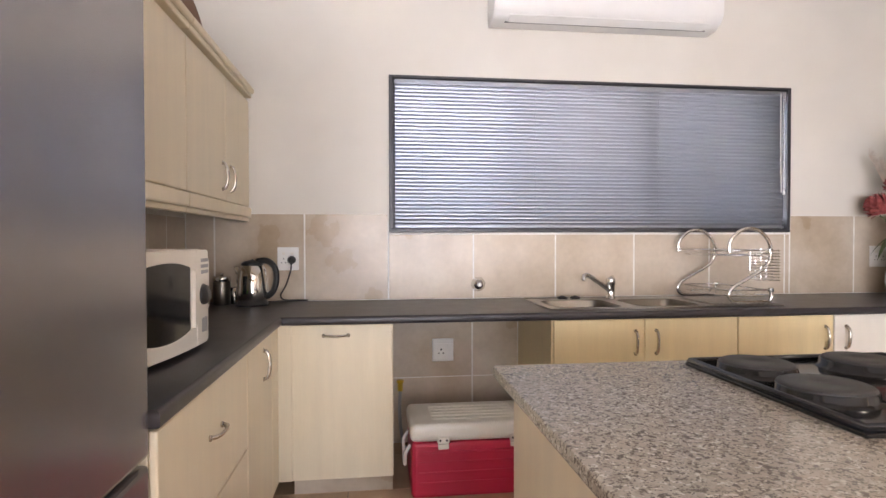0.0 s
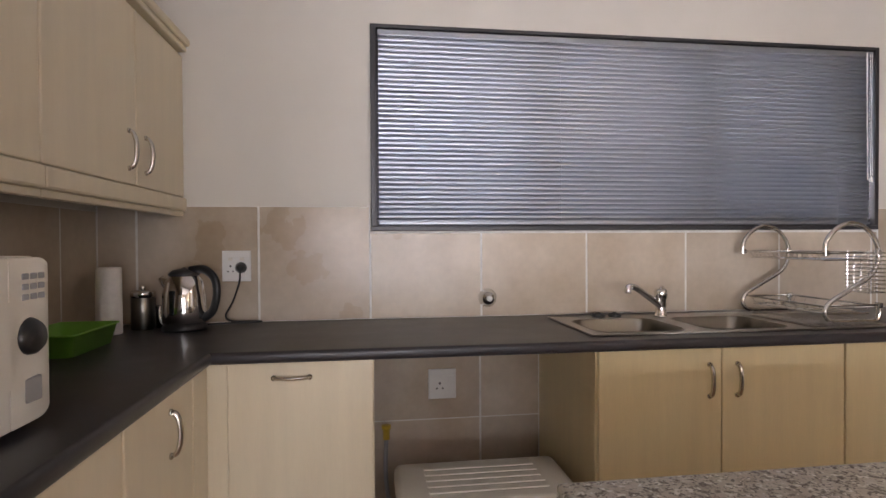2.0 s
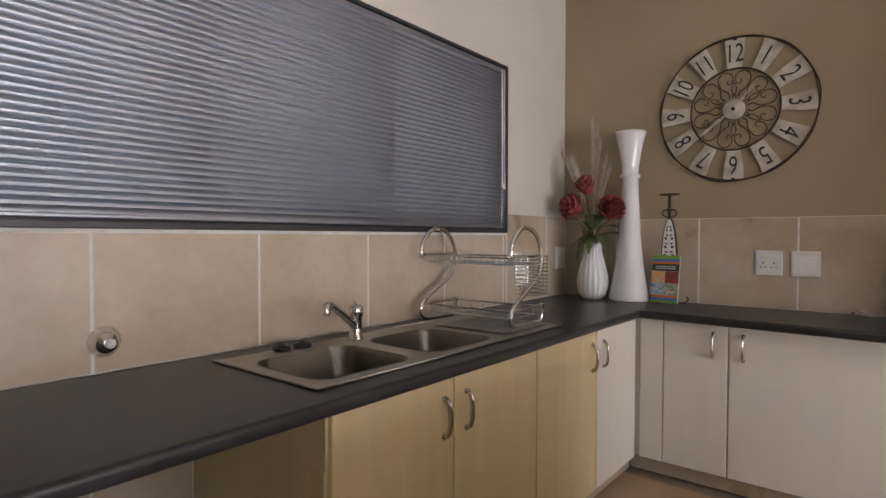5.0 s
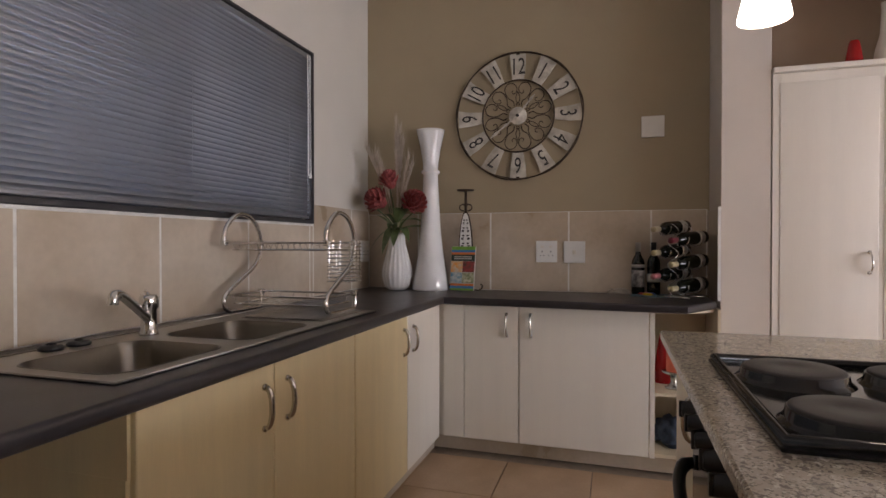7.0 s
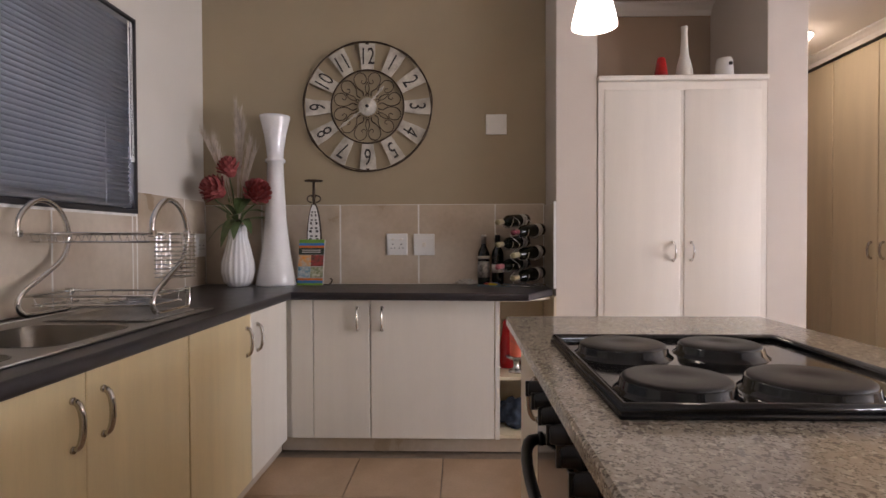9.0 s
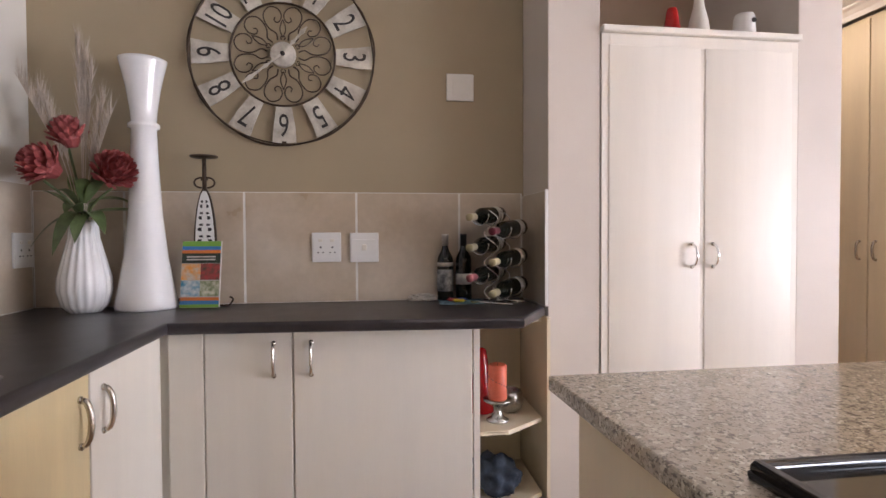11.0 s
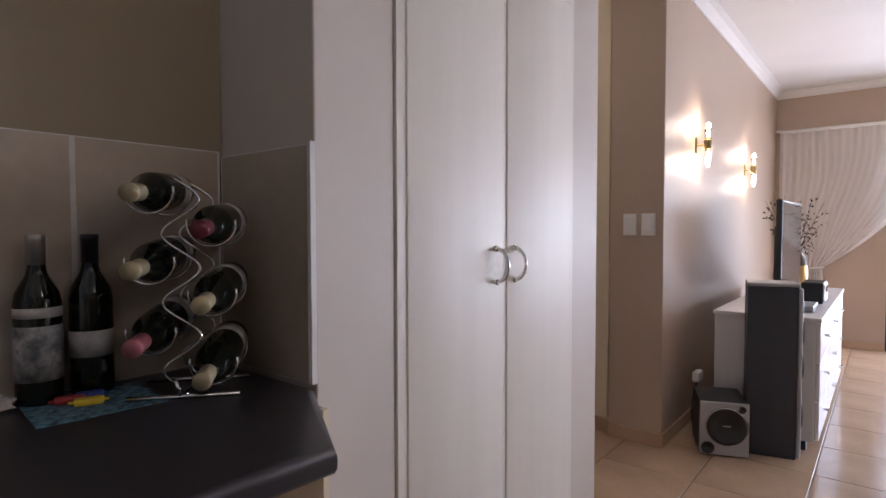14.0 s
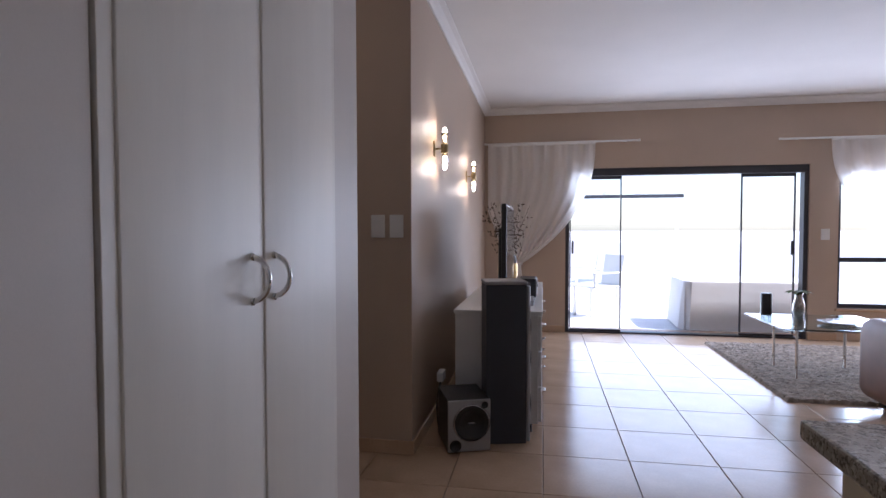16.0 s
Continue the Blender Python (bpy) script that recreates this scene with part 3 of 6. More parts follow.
# ---- worktops ----
ZT = 0.895
R = 0.018
bm = prism([(KX + 0.002, NY - 0.012), (KX + 0.002, 1.818), (LX + 0.008, 1.818), (LX + 0.022, FY - 0.035), (FX - 0.05, FY - 0.035), (3.452, 2.0), (3.725, 1.83), (EX - 0.012, 1.83), (EX - 0.012, NY - 0.012)], CT, ZT)
bmesh.ops.bevel(bm, geom=[e for e in bm.edges if abs(e.verts[0].co.z - e.verts[1].co.z) < 1e-6], offset=R * 0.95, segments=4, affect="EDGES", profile=0.6)
worktop = tagged(part("worktop", bm, M_WORKTOP, smooth=35), "charcoal laminate worktop with a rounded front edge", "worktop")
# the sink's cut-out goes through the worktop
cut = part("cutter", box(1.49, 2.42, 3.40, 3.80, CT - 0.05, ZT + 0.05), None)
mod = worktop.modifiers.new("sink_hole", "BOOLEAN")
mod.operation, mod.object, mod.solver = "DIFFERENCE", cut, "EXACT"
dg = bpy.context.evaluated_depsgraph_get()
worktop_me = bpy.data.meshes.new_from_object(worktop.evaluated_get(dg))
worktop.modifiers.clear()
worktop.data = worktop_me
bpy.data.objects.remove(cut)

# ---- island ----
IX0, IX1, IY0, IY1, IZ = 0.905, 2.662, 1.25, 2.185, 0.888
isl = thing("kitchen_island", ((IX0 + IX1) / 2, (IY0 + IY1) / 2, 0), "cream kitchen island with a built-under oven", "island")
ix, iy = (IX0 + IX1) / 2, (IY0 + IY1) / 2
part("body", box(IX0 + 0.05 - ix, IX1 - 0.05 - ix, IY0 + 0.04 - iy, IY1 - 0.07 - iy, 0.085, IZ - 0.036), M_CAB, isl)
part("plinth", box(IX0 + 0.08 - ix, IX1 - 0.08 - ix, IY0 + 0.07 - iy, IY1 - 0.12 - iy, 0, 0.085), M_WTILE, isl)
for a, b, h in ((IX0 + 0.05, 1.385, 1.34), (2.11, IX1 - 0.05, 2.17)):
    d = part("door", box(a + 0.002 - ix, b - 0.002 - ix, IY1 - 0.069 - iy, IY1 - 0.05 - iy, 0.088, IZ - 0.04, 0.004), M_CAB, isl)
    part("handle", bow((h - ix, IY1 - 0.05 - iy, 0.72), (0, 0, 1), (0, 1, 0)), M_HANDLE, d, "satin nickel bow handle", 50)
slab = box(IX0, IX1, IY0, IY1, IZ - 0.034, IZ, 0.006)
tagged(part("granite_slab", slab, M_GRANITE), "speckled grey-beige polished granite island top", "worktop")

ov = thing("oven", (1.75, IY1 - 0.07, 0.16), "black built-under oven with control knobs", "oven")
part("body", box(-0.36, 0.36, -0.5, 0.0, 0.0, 0.68), M_BLACKP, ov)
part("control_panel", box(-0.36, 0.36, 0.0, 0.028, 0.57, 0.685, 0.004), M_BLACK, ov)
part("door", box(-0.36, 0.36, 0.0, 0.032, 0.0, 0.56, 0.005), M_BLACK, ov)
for i in range(6):
    k = lathe([(0.027, 0), (0.027, 0.006), (0.021, 0.012), (0.019, 0.036), (0.015, 0.04)], (0, 0, 0), 18)
    box(-0.004, 0.004, -0.020, 0.020, 0.010, 0.046, 0.002, k)
    k.transform(pose(-0.28 + i * 0.112, 0.028, 0.628, -90, 0, 0))
    part("knob", k, M_BLACKP, ov, "", 40)
part("door_handle", bow((0, 0.032, 0.49), (1, 0, 0), (0, 1, 0), 0.6, 0.06, 0.011), M_BLACKP, ov, "curved black oven handle", 50)

hob = thing("hob", (1.475, 1.495, IZ), "black enamel hob with four solid plates", "hob")
bm = box(0, 0.655, 0, 0.613, 0, 0.011, 0.004)
part("pan", bm, M_BLACK, hob)
bm = tube([(0.012, 0.012, 0.014), (0.643, 0.012, 0.014), (0.643, 0.601, 0.014), (0.012, 0.601, 0.014)], 0.0125, 10, closed=True)
part("rim", bm, M_BLACK, hob, "", 50)
for x, y, r in ((0.128, 0.475, 0.094), (0.452, 0.475, 0.098), (0.128, 0.240, 0.100), (0.452, 0.245, 0.090)):
    p = part("hotplate", lathe([(r - 0.004, 0.020), (r, 0.023), (r - 0.001, 0.028), (r - 0.008, 0.031), (r * 0.3, 0.031), (r * 0.28, 0.030), (0.0, 0.030)], (x, y, 0.010), 48), M_IRON, hob, "matt cast iron plate", 40)
    part("plate_ring", lathe([(r + 0.016, 0.0), (r + 0.011, 0.004), (r + 0.006, 0.009), (r + 0.003, 0.022), (r + 0.001, 0.024), (r - 0.004, 0.022)], (x, y, 0.0112), 48, cap=False), M_BLACK, p, "glossy black enamel ring", 40)

# ---- fridge ----
fr = thing("fridge_freezer", (-0.22, 1.460, 0), "tall silver steel fridge freezer", "fridge")
part("body", box(-0.33, 0.225, -0.35, 0.35, 0.03, 1.96, 0.008), M_FRIDGE, fr)
part("upper_door", box(0.229, 0.295, -0.352, 0.352, 0.80, 1.965, 0.012), M_FRIDGE, fr)
part("lower_door", box(0.229, 0.295, -0.352, 0.352, 0.06, 0.786, 0.012), M_FRIDGE, fr)
for z0, z1 in ((0.95, 1.35), (0.45, 0.74)):
    part("door_handle", tube(smooth_path([(0.295, -0.30, z0), (0.335, -0.30, z0 + 0.03), (0.335, -0.30, z1 - 0.03), (0.295, -0.30, z1)]), 0.011, 8), M_STEEL, fr, "vertical steel grip", 50)
part("plinth_grille", box(-0.3, 0.215, -0.34, 0.34, 0.0, 0.05), M_BLACKP, fr)

# ---- wardrobe ----
wd = thing("wardrobe", (4.09, 1.104, 0), "white-washed built-in two-door wardrobe between columns", "wardrobe")
part("body", box(3.765 - 4.09, 4.44 - 4.09, -0.468, 0.468, 0.02, 2.06), M_CABW, wd)
part("crown", box(3.715 - 4.09, 4.44 - 4.09, -0.470, 0.470, 2.062, 2.09, 0.006), M_CABW, wd)
FF = (3.7395 - 4.09, 3.764 - 4.09)
bm = box(*FF, -0.468, -0.430, 0.02, 2.06, 0.0015)
box(*FF, 0.430, 0.468, 0.02, 2.06, 0.0015, bm)
box(*FF, -0.43, 0.43, 2.005, 2.06, 0.0015, bm)
box(*FF, -0.43, 0.43, 0.02, 0.145, 0.0015, bm)
box(*FF, -0.018, 0.018, 0.145, 2.005, 0.0015, bm)
part("face_frame", bm, M_CABW, wd)
for a, b, h in ((-0.4360, -0.0105, -0.050), (0.0105, 0.4360, 0.050)):
    d = part("door", box(3.735 - 4.09, 3.7435 - 4.09, a, b, 0.140, 2.012, 0.004, seg=3), M_CABW, wd, "", 40)
    part("handle", bow((3.736 - 4.09, h, 1.105), (0, 0, 1), (-1, 0, 0), 0.100, 0.044, 0.0052, True), M_CHROME, d, "chrome ring handle", 50)

# ---- floor tiles: each a piece ----
PX, PY = 0.446, 0.449
TX, TY = 3.09 - 14 * PX, -0.695 - 10 * PY
ft = box(0.002, PX - 0.002, 0.002, PY - 0.002, -0.012, 0.0, 0.002, seg=1)
ft_me = bpy.data.meshes.new("floor_tile")
ft.to_mesh(ft_me)
ft.free()
ft_me.materials.append(M_FTILE)
n_tile = 0
for i in range(24):
    for j in range(22):
        x, y = TX + i * PX, TY + j * PY
        if x > 6.0 or y + PY < SY or y > NY - 0.1 or x + PX < WX:
            continue
        if x < -0.6 and y > 0.5 or x > 3.75 and (y > 0.45 or y < -0.7):
            continue
        if x > 3.4 and y > 1.0 and x > 3.5:
            continue
        t = new("floor_tile", ft_me)
        t.location = (x, y, 0)
        t.parent = floor

# ---- sink run ----
sink = thing("sink", (0, 0, ZT), "stainless steel double-bowl inset sink with drainer", "sink")


def rrect(x0, x1, y0, y1, r, n=6):
    out = []
    for cx, cy, a0 in ((x1 - r, y1 - r, 0), (x0 + r, y1 - r, 90), (x0 + r, y0 + r, 180), (x1 - r, y0 + r, 270)):
        for i in range(n + 1):
            a = radians(a0 + 90 * i / n)
            out.append((cx + r * math.cos(a), cy + r * math.sin(a)))
    return out


def bowl(x0, x1, y0, y1, depth):
    bm = bmesh.new()
    rings = []
    for d, z, r in ((-0.004, 0.0045, 0.072), (-0.002, 0.0062, 0.071), (0.001, 0.0058, 0.07), (0.008, -0.012, 0.065), (0.014, -depth + 0.04, 0.06), (0.03, -depth + 0.01, 0.05), (0.07, -depth, 0.03)):
        rings.append([bm.verts.new((x, y, z)) for x, y in rrect(x0 + d, x1 - d, y0 + d, y1 - d, r)])
    n = len(rings[0])
    for p, q in zip(rings, rings[1:]):
        for i in range(n):
            bm.faces.new((p[i], p[(i + 1) % n], q[(i + 1) % n], q[i]))
    bm.faces.new(rings[-1])
    bmesh.ops.recalc_face_normals(bm, faces=bm.faces)
    bmesh.ops.reverse_faces(bm, faces=bm.faces) if bm.faces[-1].normal.z < 0 else None
    return bm


SX0, SX1, SY0, SY1 = 1.46, 2.80, 3.352, 3.885
b1, b2 = (1.515, 1.90, 3.41, 3.76), (1.985, 2.36, 3.41, 3.76)
bm = bmesh.new()
xs = [SX0, b1[0], b1[1], b2[0], b2[1], SX1]
ys = [SY0, b1[2], b1[3], SY1]
for i in range(5):
    for j in range(3):
        if not (j == 1 and i in (1, 3)):
            bm.faces.new([bm.verts.new((x, y, 0.004)) for x, y in ((xs[i], ys[j]), (xs[i + 1], ys[j]), (xs[i + 1], ys[j + 1]), (xs[i], ys[j + 1]))])
# corner fillets between the square opening and the rounded bowls
for bb in (b1, b2):
    rr = rrect(*bb, 0.07)
    for cx, cy, k in ((bb[1], bb[3], 0), (bb[0], bb[3], 1), (bb[0], bb[2], 2), (bb[1], bb[2], 3)):
        pts = rr[k * 7:(k + 1) * 7]
        lo = [bm.verts.new((x, y, 0.004)) for x, y in pts]
        c = bm.verts.new((cx, cy, 0.004))
        for i in range(6):
            bm.faces.new((c, lo[i], lo[i + 1]))
bmesh.ops.remove_doubles(bm, verts=bm.verts, dist=0.0002)
bmesh.ops.recalc_face_normals(bm, faces=bm.faces)
part("deck", bm, M_DECK, sink)
# bowls in the darkened steel: their inner shade is in the colour
for bb in (b1, b2):
    r = part("bowl", bowl(*bb, 0.16), M_STEEL, sink, "deep rounded steel bowl with shade in its colour", 60)
    part("drain", lathe([(0.04, 0.0), (0.04, 0.003), (0.028, 0.004), (0.024, 0.001), (0, 0.001)], ((bb[0] + bb[1]) / 2, (bb[2] + bb[3]) / 2, -0.16), 20), M_CHROME, r, "", 40)
bm = tube([(SX0 + 0.004, SY0 + 0.004, 0.004), (SX1 - 0.004, SY0 + 0.004, 0.004), (SX1 - 0.004, SY1 - 0.004, 0.004), (SX0 + 0.004, SY1 - 0.004, 0.004)], 0.004, 6, closed=True)
part("rim", bm, M_DECK, sink, "", 50)
# lies on the deck; the darker steel paints in a recess's shade
part("drainer_tray", box(2.425, 2.765, 3.405, 3.775, 0.0045, 0.0062, 0.0006), M_STEEL, sink, "flat drainer, darkened to look sunken")
for i in range(12):
    x = 2.437 + i * 0.0287
    part("drainer_ridge", tube([(x, 3.415, 0.006), (x, 3.43, 0.010), (x, 3.75, 0.010), (x, 3.765, 0.006)], 0.0045, 6), M_DECK, sink, "", 60)
for i in range(3):
    y = 3.49 + i * 0.10
    part("drainer_bar", tube([(2.43, y, 0.0095), (2.76, y, 0.0095)], 0.0035, 6), M_DECK, sink, "", 60)

tap = thing("mixer_tap", (1.99, 3.80, ZT + 0.004), "chrome single-lever mixer tap on the sink", "tap")
part("body", lathe([(0.030, 0), (0.030, 0.006), (0.025, 0.012), (0.024, 0.082), (0.029, 0.088), (0.030, 0.120), (0.025, 0.130), (0.0, 0.132)], seg=24), M_CHROME, tap, "", 40)
part("spout", tube(smooth_path([(-0.01, -0.005, 0.055), (-0.09, -0.035, 0.105), (-0.16, -0.06, 0.145), (-0.195, -0.075, 0.150), (-0.204, -0.08, 0.140), (-0.206, -0.08, 0.122)]), 0.0145, 12), M_CHROME, tap, "", 60)
part("lever", tube([(0, 0, 0.127), (0.016, 0.020, 0.131), (0.036, 0.046, 0.133)], 0.006, 8, flat=1.8), M_CHROME, tap, "", 60)

for i, (x, y) in enumerate(((1.70, 3.85), (1.78, 3.845))):
    pl = thing("sink_plug", (x, y, ZT + 0.004), "black rubber sink plug lying behind the bowls", "sink plug", "sink plugs", rz=30 * i)
    part("disc", lathe([(0.03, 0), (0.033, 0.006), (0.026, 0.014), (0.0, 0.016)], seg=18), M_BLACKP, pl, "", 50)
    part("ring", tube([(0.012 * math.cos(a), 0.010 * math.sin(a), 0.0165) for a in np.linspace(0, 6.28, 11)[:-1]], 0.0025, 5, closed=True), M_BLACKP, pl)

kn = thing("wall_valve", (1.195, NY - 0.012, 0.985), "round chrome stop valve on the tiles", "valve")
k = lathe([(0.045, 0), (0.045, 0.004), (0.036, 0.012), (0.034, 0.03), (0.02, 0.042), (0.0, 0.045)], seg=24)
k.transform(pose(0, 0, 0, 90))
part("dome", k, M_CHROME, kn, "", 40)
k = lathe([(0.014, 0.04), (0.014, 0.055), (0.010, 0.06), (0, 0.06)], seg=14)
k.transform(pose(0, 0, 0, 90))
part("cap", k, M_WHITEP, kn, "", 40)

# dish rack
dr = thing("dish_rack", (2.64, 3.69, ZT + 0.006), "chrome two-tier dish rack with S-shaped sides", "dish rack")
sshape = [(-0.125, 0.30), (-0.115, 0.355), (-0.06, 0.41), (0.0, 0.427), (0.07, 0.405), (0.12, 0.345), (0.13, 0.27), (0.09, 0.20), (-0.02, 0.135), (-0.10, 0.09), (-0.125, 0.05), (-0.105, 0.015), (-0.06, 0.006), (0.06, 0.006), (0.12, 0.008), (0.135, 0.03), (0.135, 0.075)]
for s, dx in ((-0.235, 0.02), (0.228, -0.018)):
    part("side_tube", tube(smooth_path([(x + dx, s, z) for x, z in sshape], 5), 0.010, 10), M_CHROME, dr, "bent chrome tube", 60)
    for x in (-0.08, 0.1):
        part("foot", lathe([(0.010, -0.004), (0.012, 0.0), (0.009, 0.008)], (x + dx, s, 0), 10), M_BLACKP, dr)
    for x, z in ((-0.12, 0.30), (0.128, 0.30), (0.135, 0.075)):
        part("clip", box(x + dx - 0.012, x + dx + 0.012, s - 0.012, s + 0.012, z - 0.012, z + 0.012, 0.003), M_CHROME, dr)


def wire_tray(name, z, x0, x1, drop, n):
    p = part(name, tube([(x0, -0.235, z), (x1, -0.235, z), (x1, 0.228, z), (x0, 0.228, z)], 0.0045, 6, closed=True), M_CHROME, dr, "", 60)
    part("lower_ring", tube([(x0 + 0.02, -0.225, z - drop), (x1 - 0.02, -0.225, z - drop), (x1 - 0.02, 0.215, z - drop), (x0 + 0.02, 0.215, z - drop)], 0.0035, 6, closed=True), M_CHROME, p)
    for k in range(4):
        x = x0 + 0.05 + (x1 - x0 - 0.10) * k / 3
        part("rail", tube([(x, -0.225, z - drop), (x, 0.215, z - drop)], 0.0026, 5), M_CHROME, p)
    for i in range(n):
        y = -0.21 + 0.41 * i / (n - 1)
        part("wire", tube([(x0, y, z), (x0 + 0.02, y, z - drop), (x1 - 0.02, y, z - drop), (x1, y, z)], 0.0013, 5), M_CHROME, p)


wire_tray("upper_tray", 0.30, -0.12, 0.128, 0.030, 15)
wire_tray("lower_tray", 0.075, -0.11, 0.135, 0.035, 7)
bk = thing("cutlery_basket", (2.785, 3.50, 1.03), "hanging chrome wire cutlery basket on the dish rack", "basket")
for i in range(11):
    z = i * 0.017
    part("hoop", tube([(-0.055, -0.055, z), (0.055, -0.055, z), (0.055, 0.055, z), (-0.055, 0.055, z)], 0.0026, 5, closed=True), M_CHROME, bk)
for i in range(4):
    u = -0.05 + 0.0333 * i
    part("upright", tube([(u, -0.05, 0.18), (u, -0.05, 0), (u, 0.05, 0), (u, 0.05, 0.18)], 0.0018, 5), M_CHROME, bk)
part("hook", tube([(0.0, 0.05, 0.16), (0.0, 0.055, 0.178), (0.01, 0.07, 0.176)], 0.003, 6), M_CHROME, bk)

# ---- sockets and switches ----


def plate(name, at, rz, w, h, kind, label):
    s = thing(name, at, label, "switch" if "switch" in name else "socket", rz=rz)
    part("cover", box(-w / 2, w / 2, -0.011, 0, -h / 2, h / 2, 0.003), M_WHITEP, s)
    part("insert", box(-w * 0.44, w * 0.44, -0.0135, -0.010, -h * 0.40, h * 0.28, 0.0015), M_WHITEP, s)
    if kind == "double":
        for cx in (-w * 0.2, w * 0.2):
            for dx, dz, r in ((0, 0.012, 0.0045), (-0.011, -0.012, 0.0035), (0.011, -0.012, 0.0035)):
                c = lathe([(r, 0), (r, 0.001), (0, 0.001)], seg=10)
                c.transform(pose(cx + dx, -0.0135, dz - 0.012, 90))
                part("pin_hole", c, M_DARK, s)
            part("rocker", box(cx - 0.009, cx + 0.009, -0.0185, -0.013, 0.025, 0.038, 0.002), M_CREAMP, s)
    elif kind == "single":
        for dx, dz, r in ((0, 0.014, 0.006), (-0.014, -0.010, 0.0045), (0.014, -0.010, 0.0045)):
            c = lathe([(r, 0), (r, 0.001), (0, 0.001)], seg=10)
            c.transform(pose(dx - 0.012, -0.0135, dz - 0.01, 90))
            part("pin_hole", c, M_DARK, s)
        part("rocker", box(0.028, 0.044, -0.0165, -0.013, 0.016, 0.036, 0.001), M_WHITEP, s)
    elif kind == "isolator":
        part("rocker", box(-0.011, 0.011, -0.018, -0.013, -0.014, 0.014, 0.003), M_CREAMP, s)
    elif kind == "light":
        part("rocker", box(-w * 0.3, w * 0.3, -0.017, -0.013, -h * 0.3, h * 0.3, 0.002), M_WHITEP, s)
    return s


TF = 0.0115
plate("wall_socket", (0.027, NY - TF, 1.152), 0, 0.126, 0.14, "double", "white double socket beside the kettle")
plate("wall_socket", (0.97, NY - TF, 0.575), 0, 0.134, 0.142, "single", "white socket in the tiled appliance gap")
plate("wall_socket", (4.01, NY - TF, 1.146), 0, 0.135, 0.145, "double", "white double socket behind the flower vase")
plate("wall_socket", (EX - TF, 2.752, 1.147), -90, 0.132, 0.136, "double", "white double socket on the feature wall tiles")
plate("isolator_switch", (EX - TF, 2.580, 1.145), -90, 0.132, 0.136, "isolator", "white isolator switch plate on the tiles")
plate("wall_switch", (EX, 2.122, 1.902), -90, 0.13, 0.127, "light", "white square switch plate on the taupe wall")
plate("light_switch", (3.969, -0.575, 1.235), 180, 0.075, 0.122, "light", "tall white light switch on the wall end")
plate("light_switch", (3.866, -0.575, 1.235), 180, 0.075, 0.122, "light", "tall white light switch near the corner")
plate("wall_socket", (0.06, SY, 1.16), 180, 0.085, 0.12, "light", "small white switch beside the sliding door")

plug = thing("kettle_plug", (0.05, NY - TF - 0.014, 1.145), "black three-pin plug with a hanging cord", "plug")
k = lathe([(0.024, 0), (0.026, 0.012), (0.016, 0.034), (0.012, 0.04)], seg=14)
k.transform(pose(0, 0, 0, 90))
part("plug_body", k, M_BLACKP, plug, "", 50)
part("cord", tube(smooth_path([(0, -0.035, -0.005), (0, -0.045, -0.06), (-0.03, -0.04, -0.15), (-0.06, -0.045, -0.21), (-0.03, -0.06, -0.235), (0.06, -0.06, -0.237), (0.10, -0.075, -0.237), (0.04, -0.10, -0.237), (-0.06, -0.11, -0.237), (-0.14, -0.14, -0.237)]), 0.0045, 6), M_BLACKP, plug, "", 60)

# ---- left counter ----
kt = thing("kettle", (-0.145, 3.805, ZT), "polished steel cordless kettle with black handle", "kettle", rz=-15)
part("base", lathe([(0.088, 0), (0.09, 0.012), (0.08, 0.026), (0.078, 0.03)], seg=30), M_BLACKP, kt, "", 40)
part("jug", lathe([(0.078, 0.03), (0.086, 0.036), (0.088, 0.08), (0.084, 0.15), (0.074, 0.205), (0.062, 0.225), (0.058, 0.228)], seg=34), M_CHROME, kt, "mirror-polished steel jug", 40)
part("lid", lathe([(0.060, 0.226), (0.062, 0.236), (0.045, 0.250), (0.014, 0.256), (0.0, 0.262)], seg=28), M_BLACKP, kt, "", 40)
part("handle", tube(smooth_path([(0.03, 0, 0.248), (0.09, 0, 0.252), (0.135, 0, 0.215), (0.145, 0, 0.15), (0.125, 0, 0.08), (0.088, 0, 0.05)]), 0.016, 10, flat=1.3), M_BLACKP, kt, "thick black loop handle", 60)
part("spout", tube([(-0.06, 0, 0.17), (-0.088, 0, 0.20), (-0.105, 0, 0.215)], 0.024, 12, taper=0.55), M_CHROME, kt, "", 60)
part("water_gauge", box(-0.010, 0.010, -0.092, -0.078, 0.07, 0.17, 0.004), M_BLACK, kt)

ca = thing("canister", (-0.325, 3.85, ZT), "brushed steel storage canister with knob lid", "canister")
part("body", lathe([(0.045, 0), (0.047, 0.004), (0.047, 0.13), (0.045, 0.135)], seg=26), M_STEEL, ca, "", 40)
part("lid", lathe([(0.049, 0.135), (0.049, 0.155), (0.043, 0.163), (0.0, 0.165)], seg=26), M_CHROME, ca, "", 40)
part("knob", lathe([(0.008, 0.165), (0.012, 0.178), (0.0, 0.186)], seg=14), M_CHROME, ca, "", 50)
gj = thing("drinking_glass", (-0.255, 3.885, ZT), "small clear drinking glass beside the kettle", "glass")
part("tumbler", lathe([(0.0, 0.006), (0.026, 0.006), (0.030, 0.095), (0.033, 0.095), (0.029, 0.0), (0.0, 0.0)], seg=22), M_GLASS, gj, "", 40)
pr = thing("paper_towel_roll", (-0.41, 3.735, ZT), "white paper towel roll standing upright", "paper towel")
